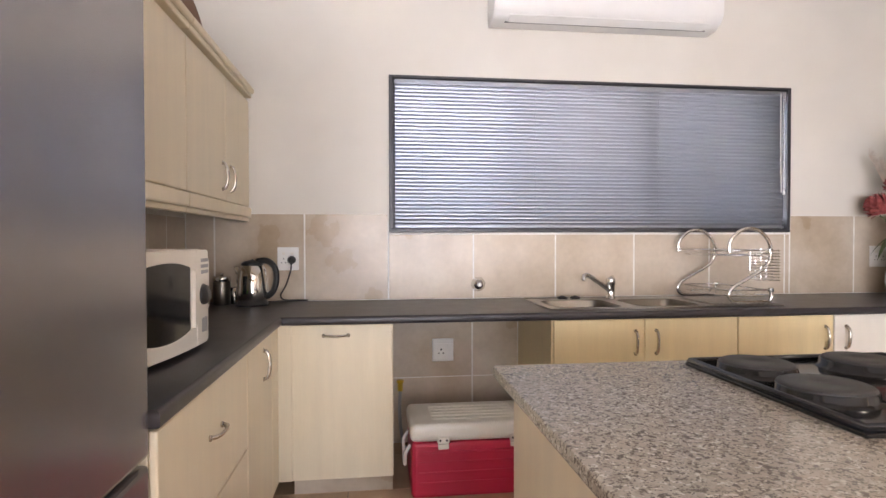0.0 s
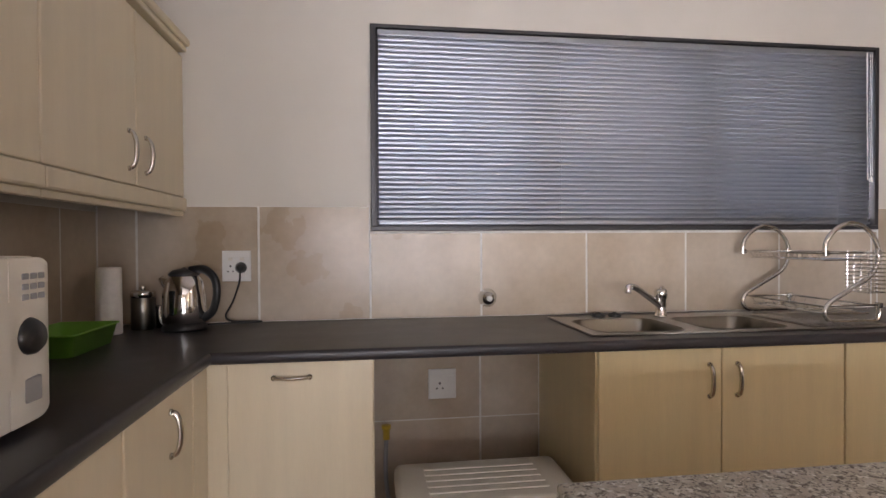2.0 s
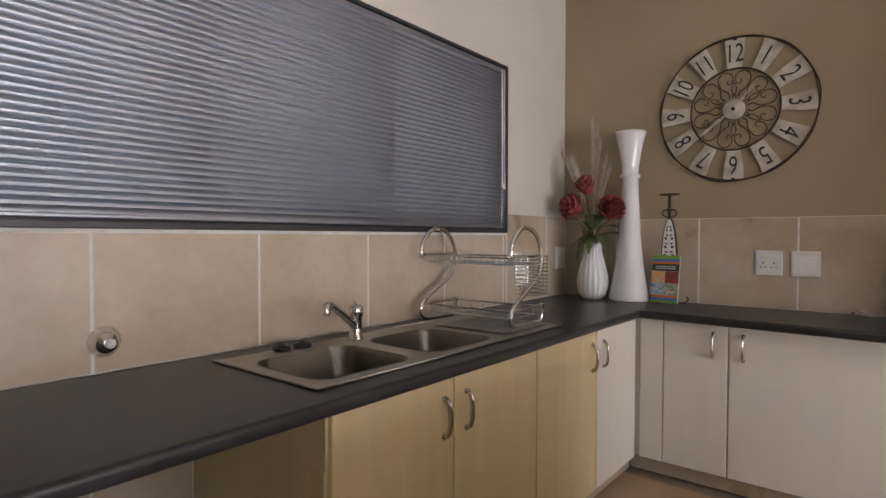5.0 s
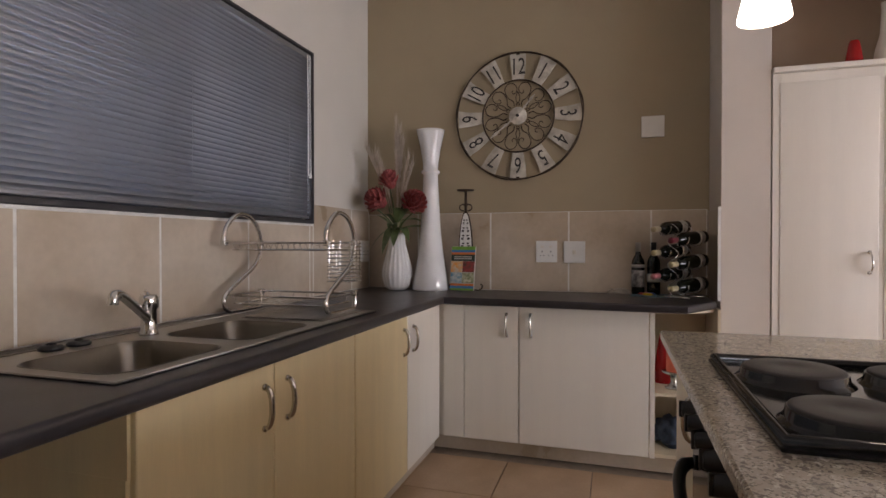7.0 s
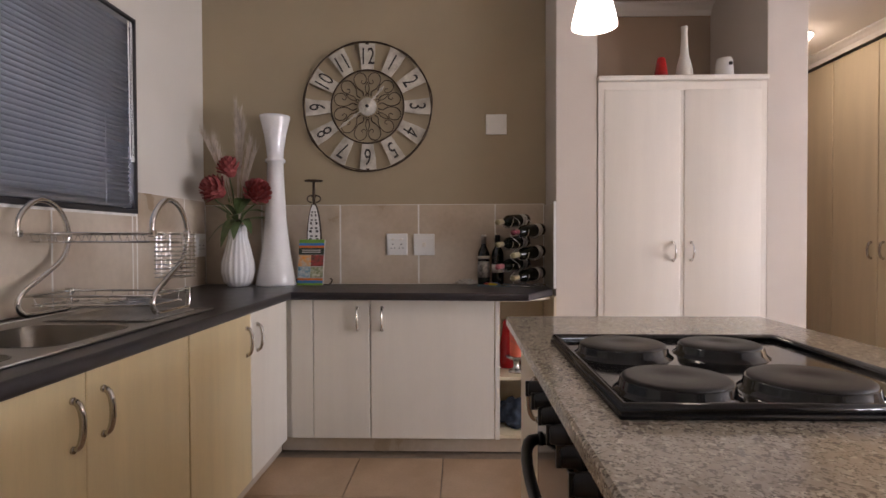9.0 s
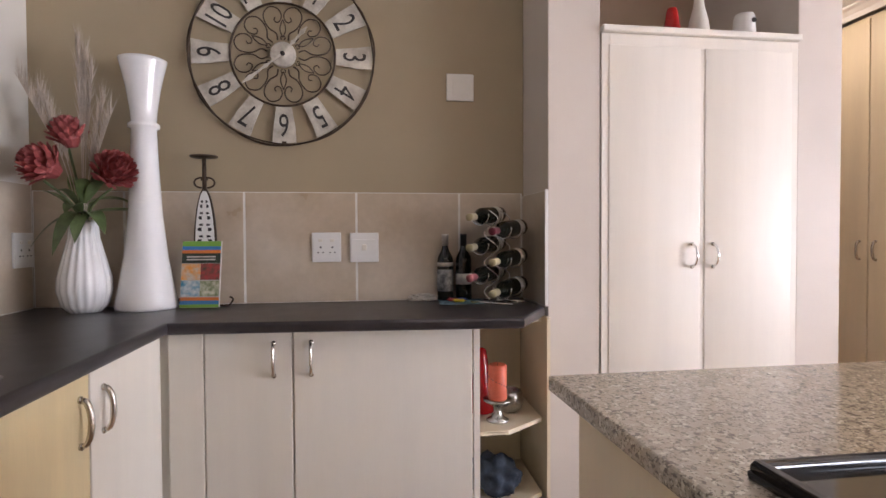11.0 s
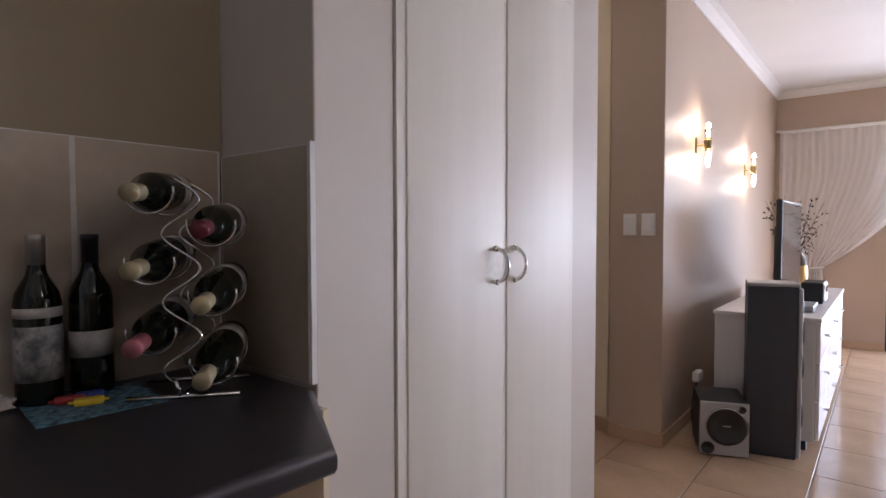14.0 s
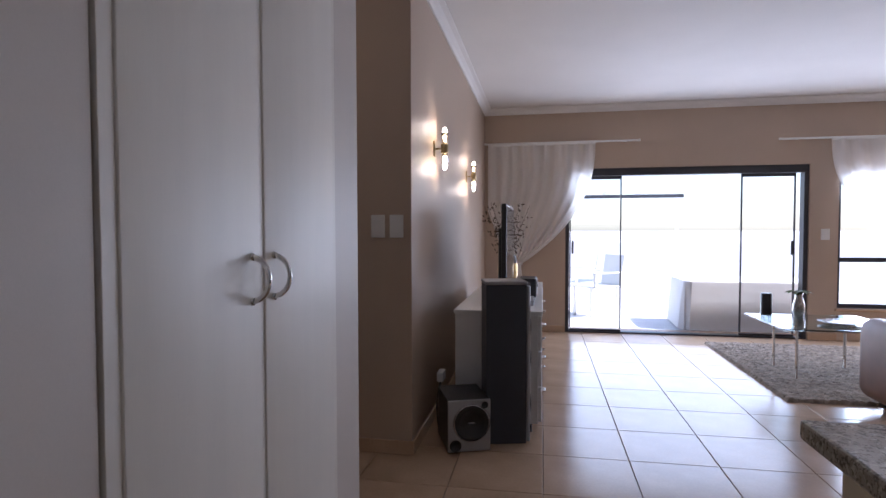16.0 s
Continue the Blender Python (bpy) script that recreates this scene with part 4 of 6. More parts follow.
part("roll", lathe([(0.018, 0.0), (0.047, 0.0), (0.048, 0.003), (0.047, 0.265), (0.044, 0.268), (0.018, 0.268)], seg=30), M_PAPER, pr, "", 40)
part("cardboard_core", lathe([(0.0165, 0.0), (0.0165, 0.267), (0.0150, 0.267), (0.0150, 0.0)], seg=18), M_STRAW, pr, "brown cardboard core", 40)
gt = thing("plastic_tray", (-0.40, 3.40, ZT), "lime green plastic tray tub on the worktop", "tray")
bm = bmesh.new()
rings = [[bm.verts.new((x, y, z)) for x, y in rrect(-w, w, -l, l, 0.02, 3)] for w, l, z in ((0.085, 0.145, 0.0), (0.10, 0.165, 0.075), (0.105, 0.17, 0.075), (0.105, 0.17, 0.070), (0.097, 0.162, 0.068), (0.082, 0.14, 0.005))]
n = len(rings[0])
for p, q in zip(rings, rings[1:]):
    for i in range(n):
        bm.faces.new((p[i], p[(i + 1) % n], q[(i + 1) % n], q[i]))
bm.faces.new(rings[0][::-1]), bm.faces.new(rings[-1])
part("tub", bm, M_LIME, gt, "", 40)

mw = thing("microwave_oven", (-0.285, 2.36, ZT), "cream plastic microwave oven with dark window", "microwave", rz=-7)
part("body", box(-0.20, 0.195, -0.29, 0.285, 0.012, 0.340, 0.012), M_CREAMP, mw)


def mw_front(y):
    """How far the bowed front stands out at y."""
    return 0.240 - 0.28 * y ** 2 - 100 * max(0.0, abs(y) - 0.245) ** 3


def mw_skin(ys, low, high, out, thick):
    """A bowed panel between two heights that may vary along y."""
    bm = bmesh.new()
    rows = [[[bm.verts.new((mw_front(y) + o, y, z)) for y, z in zip(ys, (low(y) for y in ys))], [bm.verts.new((mw_front(y) + o, y, high(y))) for y in ys]] for o in (out, out - thick)]
    n = len(ys)
    (a, b), (c, d) = rows
    for i in range(n - 1):
        bm.faces.new((a[i], a[i + 1], b[i + 1], b[i])), bm.faces.new((d[i], d[i + 1], c[i + 1], c[i]))
        bm.faces.new((b[i], b[i + 1], d[i + 1], d[i])), bm.faces.new((c[i], c[i + 1], a[i + 1], a[i]))
    bm.faces.new((a[0], b[0], d[0], c[0])), bm.faces.new((c[-1], d[-1], b[-1], a[-1]))
    bmesh.ops.recalc_face_normals(bm, faces=bm.faces)
    return bm


front = part("door_front", mw_skin(np.linspace(-0.288, 0.150, 16), lambda y: 0.018, lambda y: 0.338, 0.0, 0.045), M_CREAMP, mw, "bowed cream plastic front", 30)
part("window", mw_skin(np.linspace(-0.270, 0.092, 18), lambda y: 0.062 + 0.9 * (y + 0.06) ** 2, lambda y: 0.302 - 0.8 * (y + 0.06) ** 2 - 0.015 * max(0, y), 0.002, 0.006), M_BLACK, front, "dark glass window with arched edges", 30)
part("door_grip", mw_skin(np.linspace(0.108, 0.138, 5), lambda y: 0.085 + 0.5 * (y - 0.108), lambda y: 0.272 - 0.5 * (y - 0.108), 0.012, 0.016), M_CREAMP, front, "vertical moulded grip", 40)
panel = part("control_panel", mw_skin(np.linspace(0.1515, 0.286, 12), lambda y: 0.018 + 1.6 * max(0, y - 0.24) ** 1.5, lambda y: 0.338 - 1.6 * max(0, y - 0.24) ** 1.5, 0.001, 0.040), M_CREAMP, mw, "cream control panel", 30)
k = lathe([(0.036, 0), (0.036, 0.010), (0.029, 0.020), (0.0, 0.022)], seg=24)
k.transform(pose(mw_front(0.208) - 0.004, 0.208, 0.185, 0, 82, 0))
part("dial", k, M_BLACKP, panel, "black timer dial", 40)
for z in (0.262, 0.282, 0.302):
    for y in (0.196, 0.222, 0.247):
        part("button", box(mw_front(y) - 0.004, mw_front(y) + 0.004, y - 0.009, y + 0.009, z - 0.006, z + 0.006, 0.002), M_SUBG, panel)
part("lower_button", box(mw_front(0.215) - 0.006, mw_front(0.215) + 0.004, 0.19, 0.24, 0.055, 0.105, 0.004), M_SUBG, panel)
for x, y in ((-0.16, -0.25), (-0.16, 0.25), (0.16, -0.25), (0.16, 0.25)):
    part("foot", lathe([(0.014, 0), (0.014, 0.013)], (x, y, 0), 12), M_BLACKP, mw)

op = thing("serving_platter", (-0.40, 2.545, ZT + 0.341), "orange plastic platter leaning on the microwave", "platter")
k = lathe([(0.10, 0.0), (0.135, 0.006), (0.14, 0.012), (0.132, 0.012), (0.09, 0.007), (0, 0.006)], seg=36)
k.transform(pose(0, 0, 0.132, 0, 72, 0))
part("dish", k, mat("orange_plastic", (0.62, 0.17, 0.03), 0.4, 0, 0.1, 6, 120, 0.0), op, "", 40)
k = lathe([(0.06, -0.004), (0.066, -0.004), (0.066, 0.001), (0.06, 0.001)], seg=30)
k.transform(pose(0, 0, 0.132, 0, 72, 0))
part("foot_ring", k, mat("orange_plastic_rim", (0.55, 0.14, 0.03), 0.4, 0, 0.1, 6, 120, 0.0), op, "", 40)

# things on top of the wall cabinets
bo = thing("wooden_bowl", (-0.42, 3.36, 2.155), "dark brown turned wooden bowl on its side", "bowl")
k = lathe([(0.05, 0), (0.10, 0.02), (0.15, 0.07), (0.16, 0.11), (0.15, 0.11), (0.10, 0.035), (0.0, 0.02)], seg=28)
k.transform(pose(0, 0, 0.15, 0, 78, 0))
part("shell", k, M_SOFA, bo, "", 40)
gb = thing("glass_bottle", (-0.36, 3.58, 2.155), "slim dark red glass bottle with cork", "bottle")
part("body", lathe([(0.026, 0), (0.028, 0.01), (0.027, 0.15), (0.012, 0.19), (0.011, 0.235), (0.013, 0.24)], seg=20), M_REDG, gb, "", 40)
part("cork", lathe([(0.010, 0.238), (0.011, 0.262), (0, 0.262)], seg=12), M_STRAW, gb, "", 40)
wg = thing("wine_glass", (-0.37, 3.68, 2.155), "clear stemmed wine glass on the wall cabinet", "glass")
part("goblet", lathe([(0.034, 0), (0.034, 0.003), (0.005, 0.008), (0.004, 0.09), (0.022, 0.11), (0.036, 0.15), (0.031, 0.20), (0.030, 0.20), (0.034, 0.15), (0.02, 0.113), (0.0, 0.10)], seg=22), M_GLASS, wg, "", 40)

# cooler box in the appliance gap
cl = thing("cool_box", (1.05, 3.40, 0), "red cool box with white ribbed lid", "cool box")
part("tub", box(-0.325, 0.325, -0.18, 0.18, 0.0, 0.275, 0.02), M_RED, cl)
for z in (0.07, 0.12, 0.17, 0.22):
    part("rib", box(-0.29, 0.29, -0.186, -0.176, z, z + 0.012, 0.004), M_RED, cl)
lid = part("lid", box(-0.332, 0.332, -0.188, 0.188, 0.276, 0.366, 0.03, seg=4), M_CREAMP, cl, "white moulded lid", 40)
for i in range(5):
    part("lid_rib", box(-0.22, 0.22, -0.11 + i * 0.05, -0.09 + i * 0.05, 0.363, 0.370, 0.003), M_CREAMP, lid)
for x in (-0.17, 0.19):
    lt = part("latch", box(x - 0.030, x + 0.030, -0.196, -0.182, 0.272, 0.305, 0.004), M_CREAMP, cl, "cream plastic latch")
    part("latch_tongue", box(x - 0.026, x + 0.026, -0.197, -0.183, 0.245, 0.270, 0.003), M_CREAMP, lt)
    for dx in (-0.016, 0.016):
        k = lathe([(0.0055, 0), (0.0055, 0.002), (0, 0.002)], seg=10)
        k.transform(pose(x + dx, -0.196, 0.289, 90))
        part("screw", k, M_DARK, lt)
part("carry_handle", tube(smooth_path([(-0.325, -0.10, 0.24), (-0.35, -0.10, 0.20), (-0.352, -0.06, 0.13), (-0.352, 0.06, 0.13), (-0.35, 0.10, 0.20), (-0.325, 0.10, 0.24)]), 0.009, 8), M_WHITEP, cl, "", 60)
pipe = thing("inlet_hose", (0.70, 3.93, 0), "grey appliance hose with yellow fitting", "hose")
part("hose", tube(smooth_path([(0.0, 0, 0.35), (-0.005, -0.03, 0.2), (0.01, -0.05, 0.06), (0.03, -0.06, 0.012), (0.09, -0.04, 0.012)]), 0.010, 8), M_SUBG, pipe, "", 60)
k = lathe([(0.016, 0), (0.016, 0.05), (0.022, 0.05), (0.022, 0.065), (0, 0.065)], seg=14)
k.transform(pose(0, 0.0, 0.34))
part("fitting", k, mat("yellow_plastic", (0.65, 0.42, 0.03), 0.4), pipe, "yellow plastic fitting", 40)

# ---- corner flowers and vases ----
VX, VY = 3.915, 3.705
va = thing("flower_vase", (VX, VY, ZT), "white fluted ceramic vase", "vase")
part("pot", lathe([(0.058, 0), (0.085, 0.03), (0.100, 0.09), (0.098, 0.14), (0.078, 0.22), (0.057, 0.30), (0.052, 0.36), (0.055, 0.375), (0.047, 0.37), (0.05, 0.30)], seg=72, flute=18, depth=0.07), M_CERAMIC, va, "", 50)


def protea(p, r, tilt):
    """An open flower head of rounded, cupped petals in rising whorls."""
    bm = lathe([(r * 0.3, -r * 0.8), (r * 0.62, -r * 0.35), (r * 0.66, 0.1 * r), (r * 0.35, 0.55 * r), (0, 0.65 * r)], seg=12)
    for k in range(64):
        f = k / 64
        a = k * 2.39996
        el = -0.45 + 1.85 * f
        d = Vector((math.cos(a) * math.cos(el), math.sin(a) * math.cos(el), math.sin(el)))
        up = (Vector((0, 0, 1)) - d * d.z).normalized()
        sd = d.cross(up)
        L, w = r * (0.52 - 0.16 * f), r * (0.27 - 0.09 * f)
        c = d * r * 0.62
        rows = []
        for q, (t, wd_, o) in enumerate(((-0.25, 0.45, 0.0), (0.25, 1.0, 0.16), (0.62, 0.95, 0.32), (0.9, 0.45, 0.46))):
            m = c + up * L * t + d * r * o
            rows.append([bm.verts.new(m - sd * w * wd_ + d * r * 0.07), bm.verts.new(m - d * r * 0.02), bm.verts.new(m + sd * w * wd_ + d * r * 0.07)])
        for x, y in zip(rows, rows[1:]):
            bm.faces.new((x[0], x[1], y[1], y[0])), bm.faces.new((x[1], x[2], y[2], y[1]))
    bm.transform(Matrix.Translation(p) @ Euler((radians(tilt[0]), radians(tilt[1]), 0)).to_matrix().to_4x4())
    return bm


fl = thing("flower_bunch", (VX, VY, ZT + 0.34), "artificial red proteas with dried grass plumes", "flowers")
heads = [((-0.075, 0.105, 0.245), 0.076, (-40, -48)), ((-0.01, 0.045, 0.375), 0.066, (-12, -8)), ((-0.02, -0.125, 0.228), 0.076, (40, -48))]
for (x, y, z), r, tl in heads:
    h = part("flower_head", protea((x, y, z), r, tl), M_PETAL, fl, "dark red protea head")
    part("stem", tube(smooth_path([(0, 0, -0.02), (x * 0.3, y * 0.3, z * 0.4), (x, y, z - r * 0.8)]), 0.005, 6), M_GREEN, h, "", 60)


def leaf(p, d, L, w, droop):
    bm = bmesh.new()
    d = Vector(d).normalized()
    sd = d.cross(Vector((0, 0, 1))).normalized()
    rows = []
    for i in range(8):
        t = i / 7
        c = Vector(p) + d * L * t + Vector((0, 0, -droop * t * t * L))
        k = w * math.sin(math.pi * min(1, 0.06 + t * 0.94)) ** 0.8
        rows.append([bm.verts.new(c - sd * k + Vector((0, 0, k * 0.35))), bm.verts.new(c), bm.verts.new(c + sd * k + Vector((0, 0, k * 0.35)))])
    for a, b in zip(rows, rows[1:]):
        bm.faces.new((a[0], a[1], b[1], b[0])), bm.faces.new((a[1], a[2], b[2], b[1]))
    return bm


# broad leaves: (azimuth, rise, height of the root, length, half width, droop)
for az, up_, z0, L, w, dr_ in ((-75, 0.25, 0.06, 0.24, 0.032, 0.25), (-60, 0.55, 0.10, 0.20, 0.028, 0.5), (165, 0.3, 0.06, 0.15, 0.034, 1.4), (-165, 0.4, 0.05, 0.12, 0.030, 1.3), (120, 0.2, 0.05, 0.17, 0.020, 1.0),
                              (95, 1.2, 0.05, 0.22, 0.030, 0.3), (-110, 1.6, 0.10, 0.20, 0.030, 0.4), (-90, 2.4, 0.14, 0.18, 0.028, 0.2), (180, 1.2, 0.06, 0.16, 0.032, 0.8), (140, 1.8, 0.08, 0.18, 0.028, 0.5),
                              (60, 2.2, 0.08, 0.20, 0.026, 0.2), (-150, 2.4, 0.10, 0.18, 0.026, 0.4), (20, 1.5, 0.05, 0.16, 0.028, 0.6), (-30, 1.8, 0.06, 0.17, 0.028, 0.5), (-125, 0.7, 0.05, 0.15, 0.034, 1.1)):
    a = radians(az + random.uniform(-8, 8))
    part("leaf", leaf((0.015 * math.cos(a), 0.015 * math.sin(a), z0), (math.cos(a), math.sin(a), up_), L, w, dr_), random.choice((M_GREEN, M_GREEN, M_GREENP)), fl, "", 60)
for dx, dy, hh in ((-0.03, -0.005, 0.76), (-0.02, -0.03, 0.72), (-0.05, 0.14, 0.55), (0.0, -0.01, 0.70), (-0.02, -0.10, 0.54), (-0.07, 0.20, 0.60), (-0.01, -0.05, 0.66), (-0.03, -0.13, 0.48)):
    st = part("grass_stalk", tube(smooth_path([(0, 0, -0.02), (dx * 0.35, dy * 0.35, hh * 0.5), (dx, dy, hh)]), 0.0016, 5), M_STRAW, fl, "dry straw stalk")
    bm = bmesh.new()
    for q in range(300):
        t = 0.45 + 0.5 * random.random() ** 0.8
        k = 0.7 * t if t < 0.5 else 0.35 + 1.3 * (t - 0.5)
        c = Vector((dx * k, dy * k, hh * t))
        d = Vector((random.gauss(0, 0.13), random.gauss(0, 0.13), 1)).normalized() * random.uniform(0.05, 0.12)
        sd = Vector((random.gauss(0, 1), random.gauss(0, 1), 0)).normalized() * 0.0014
        bm.faces.new([bm.verts.new(v) for v in (c - sd, c + sd, c + d)])
    part("plume", bm, M_STRAW, st)

tv_ = thing("tall_vase", (3.985, 3.495, ZT), "tall white glazed ceramic floor-style vase", "vase")
part("body", lathe([(0.121, 0), (0.124, 0.01), (0.110, 0.08), (0.085, 0.22), (0.066, 0.40), (0.055, 0.60), (0.049, 0.755), (0.061, 0.762), (0.062, 0.778), (0.050, 0.785), (0.052, 0.83), (0.067, 0.93), (0.090, 1.03), (0.094, 1.045), (0.087, 1.043), (0.062, 0.93), (0.043, 0.80)], seg=44), M_CERAMIC, tv_, "", 35)

# candle stand with a surfboard-shaped panel, and a booklet before it
cs = thing("candle_stand", (4.005, 3.262, ZT), "black iron candle stand with patterned oval panel", "candle stand")
part("dish", lathe([(0.0, 0.642), (0.055, 0.645), (0.058, 0.652), (0.0, 0.650)], seg=24), M_CLOCKI, cs, "", 40)
part("rod", tube([(0, 0, 0.50), (0, 0, 0.645)], 0.009, 8), M_CLOCKI, cs, "", 60)
for s in (-1, 1):
    part("scroll", tube([(0, s * (0.012 + 0.030 * math.sin(a)), 0.515 + 0.022 * (1 - math.cos(a))) for a in np.linspace(0, 4.2, 14)], 0.004, 6), M_CLOCKI, cs, "", 60)
    part("foot", tube(smooth_path([(0, s * 0.01, 0.03), (0, s * 0.055, 0.006), (0, s * 0.095, 0.006), (0, s * 0.112, 0.03), (0, s * 0.098, 0.042)]), 0.004, 6), M_CLOCKI, cs, "", 60)
outl = []
for i in range(28):
    a = 2 * math.pi * i / 28
    outl.append((0.047 * math.sin(a) * (1 - 0.12 * math.cos(a)), 0.28 + 0.235 * math.cos(a)))
for nm, sc, x0, x1, mm, lb in (("frame", 1.0, -0.002, 0.012, M_CLOCKI, ""), ("panel", 0.84, -0.006, -0.001, M_WHITEP, "white enamel panel")):
    bm = prism([(u * sc, 0.28 + (w - 0.28) * (0.95 if sc < 1 else 1)) for u, w in outl], x0, x1)
    bm.transform(Matrix(((0, 0, 1, 0), (1, 0, 0, 0), (0, 1, 0, 0), (0, 0, 0, 1))))
    part(nm, bm, mm, cs, lb)
for i in range(7):
    z = 0.135 + i * 0.050
    wz = 0.030 * math.sin(math.pi * (i + 1.6) / 9.2)
    for q in (-1, 1):
        for dz, rr, ww in ((0.0, 0.011, 0.55), (0.020, 0.007, 0.35)):
            bm = prism([(q * (0.003 + wz * (ww + 0.40 * math.cos(a) * (0.7 + 0.3 * math.cos(3 * a)))), z + dz + rr * math.sin(a) * (1 + 0.35 * math.cos(2 * a))) for a in np.linspace(0, 6.283, 15)[:-1]], -0.0075, -0.006)
            bm.transform(Matrix(((0, 0, 1, 0), (1, 0, 0, 0), (0, 1, 0, 0), (0, 0, 0, 1))))
            part("motif", bm, M_DARK, cs)

bo = thing("booklet", (3.945, 3.275, ZT), "upright recipe booklet with colour bars and photographs", "book", rz=-96)
tilt = pose(0, 0, 0.003, -9, 0, 0)


def flat(x0, x1, z0, z1, y, t=0.0008):
    b = box(x0, x1, y - t, y, z0, z1)
    b.transform(tilt)
    return b


b = box(-0.082, 0.082, 0.0, 0.012, 0, 0.285, 0.001)
b.transform(tilt)
part("pages", b, M_LABEL, bo)
bars = [("green_bar", -0.081, 0.081, 0.262, 0.284, (0.20, 0.42, 0.06)), ("blue_bar", -0.081, 0.081, 0.246, 0.262, (0.05, 0.22, 0.50)), ("orange_bar", -0.081, 0.081, 0.232, 0.246, (0.75, 0.20, 0.04)),
        ("title_band", -0.081, 0.081, 0.190, 0.232, (0.03, 0.045, 0.03)), ("photo", -0.080, 0.000, 0.118, 0.188, (0.85, 0.33, 0.03), (0.72, 0.62, 0.48)), ("photo", 0.000, 0.080, 0.118, 0.188, (0.50, 0.05, 0.05), (0.10, 0.08, 0.05)),
        ("photo", -0.080, 0.000, 0.048, 0.114, (0.05, 0.27, 0.42), (0.74, 0.78, 0.76)), ("photo", 0.000, 0.080, 0.048, 0.114, (0.76, 0.74, 0.58), (0.12, 0.19, 0.04)), ("orange_bar", -0.081, 0.081, 0.030, 0.044, (0.75, 0.20, 0.04)), ("blue_bar", -0.081, 0.081, 0.014, 0.030, (0.05, 0.22, 0.50)), ("green_bar", -0.081, 0.081, 0.001, 0.014, (0.20, 0.42, 0.06))]
for nm, a, c, d, e, col, *other in bars:
    photo = bool(other)
    part(nm, flat(a, c, d, e, -0.0012), mat(nm + "_ink", col, 0.45, 0, 0.25 if photo else 0.06, 38 if photo else 8, 120, 0.0, second=other[0] if photo else None), bo)
for z in (0.214, 0.202):
    part("title_line", flat(-0.06, 0.06, z, z + 0.006, -0.0024), M_LABEL, bo)

# ---- clock ----
CK = thing("wall_clock", (EX - 0.004, 2.935, 2.018), "large round iron wall clock with distressed enamel numerals", "clock", rz=-90)
RC = 0.408


def ring(r, tr, y, seg=72, wob=0.0):
    return tube([(r * math.cos(a) * (1 + wob * math.sin(9 * a)), y, r * math.sin(a) * (1 + wob * math.cos(7 * a))) for a in np.linspace(0, 2 * math.pi, seg + 1)[:-1]], tr, 6, closed=True)


part("outer_ring", ring(RC, 0.0046, -0.020, 120, wob=0.008), M_CLOCKI, CK, "twisted iron rim", 60)
part("wire_ring", ring(RC - 0.004, 0.0036, -0.028, 120, wob=-0.008), M_CLOCKI, CK, "", 60)
part("inner_ring", ring(RC * 0.565, 0.005, -0.020), M_CLOCKI, CK, "", 60)
for h in range(12):
    a = radians(30 * (h + 1))
    m = pose(0, 0, 0, 0, math.degrees(a), 0)
    jit = [random.uniform(-0.004, 0.004) for _ in range(8)]
    p = prism([(-0.036 + jit[0], RC * 0.575), (0.036 + jit[1], RC * 0.575), (0.047 + jit[2], RC * 0.80), (0.054 + jit[3], RC * 0.975 + jit[6]), (-0.054 + jit[4], RC * 0.975 + jit[7]), (-0.047 + jit[5], RC * 0.80)], 0.014, 0.020)
    p.transform(m @ Matrix(((1, 0, 0, 0), (0, 0, -1, 0), (0, 1, 0, 0), (0, 0, 0, 1))))
    pl = part("numeral_plate", p, M_CLOCKW, CK, "chipped white enamel plate")
    text(str(h + 1), 0.150, m @ pose(0, -0.0205, RC * 0.765, 90, 0, 0) @ Matrix.Diagonal((0.66, 1, 1, 1)), 0.0006, M_DARK, "numeral", pl)
def polar(deg, r):
    return Vector((r * math.sin(radians(deg)), -0.020, r * math.cos(radians(deg))))


# six scrolled hearts between the hub and the inner ring
for k in range(6):
    m = pose(0, 0, 0, 0, 60 * k, 0)
    for q in (-1, 1):
        pts = [polar(q * 20, RC * 0.17), polar(q * 17, RC * 0.24), polar(q * 27, RC * 0.31), polar(q * 28.5, RC * 0.40), polar(q * 25, RC * 0.485), polar(q * 16, RC * 0.535), polar(q * 7, RC * 0.51), polar(q * 2, RC * 0.44),
               polar(q * 4, RC * 0.375), polar(q * 10, RC * 0.355), polar(q * 14, RC * 0.385), polar(q * 11, RC * 0.415)]
        t = tube(smooth_path(pts, 4), 0.0034, 5, taper=0.75)
        t.transform(m)
        part("scroll", t, M_CLOCKI, CK, "", 60)
        t = tube(smooth_path([polar(0, RC * 0.19), polar(q * 6, RC * 0.25), polar(q * 5, RC * 0.31), polar(0, RC * 0.385)], 4), 0.0026, 5)
        t.transform(m)
        part("leaf_scroll", t, M_CLOCKI, CK, "", 60)
        t = tube([polar(q * (2.5 + 5 * math.sin(a)), RC * (0.165 + 0.018 * (1 - math.cos(a)))) for a in np.linspace(0, 4.2, 10)], 0.0024, 5)
        t.transform(m)
        part("curl", t, M_CLOCKI, CK, "", 60)
k = lathe([(RC * 0.14, 0.012), (RC * 0.14, 0.024), (RC * 0.12, 0.028), (0.014, 0.028), (0.012, 0.034), (0, 0.034)], seg=30)
k.transform(pose(0, 0, 0, 90))
part("hub", k, M_CLOCKW, CK, "round distressed enamel hub", 30)
k = lathe([(0.010, 0.034), (0.010, 0.044), (0, 0.044)], seg=14)
k.transform(pose(0, 0, 0, 90))
part("spindle", k, M_DARK, CK, "", 40)
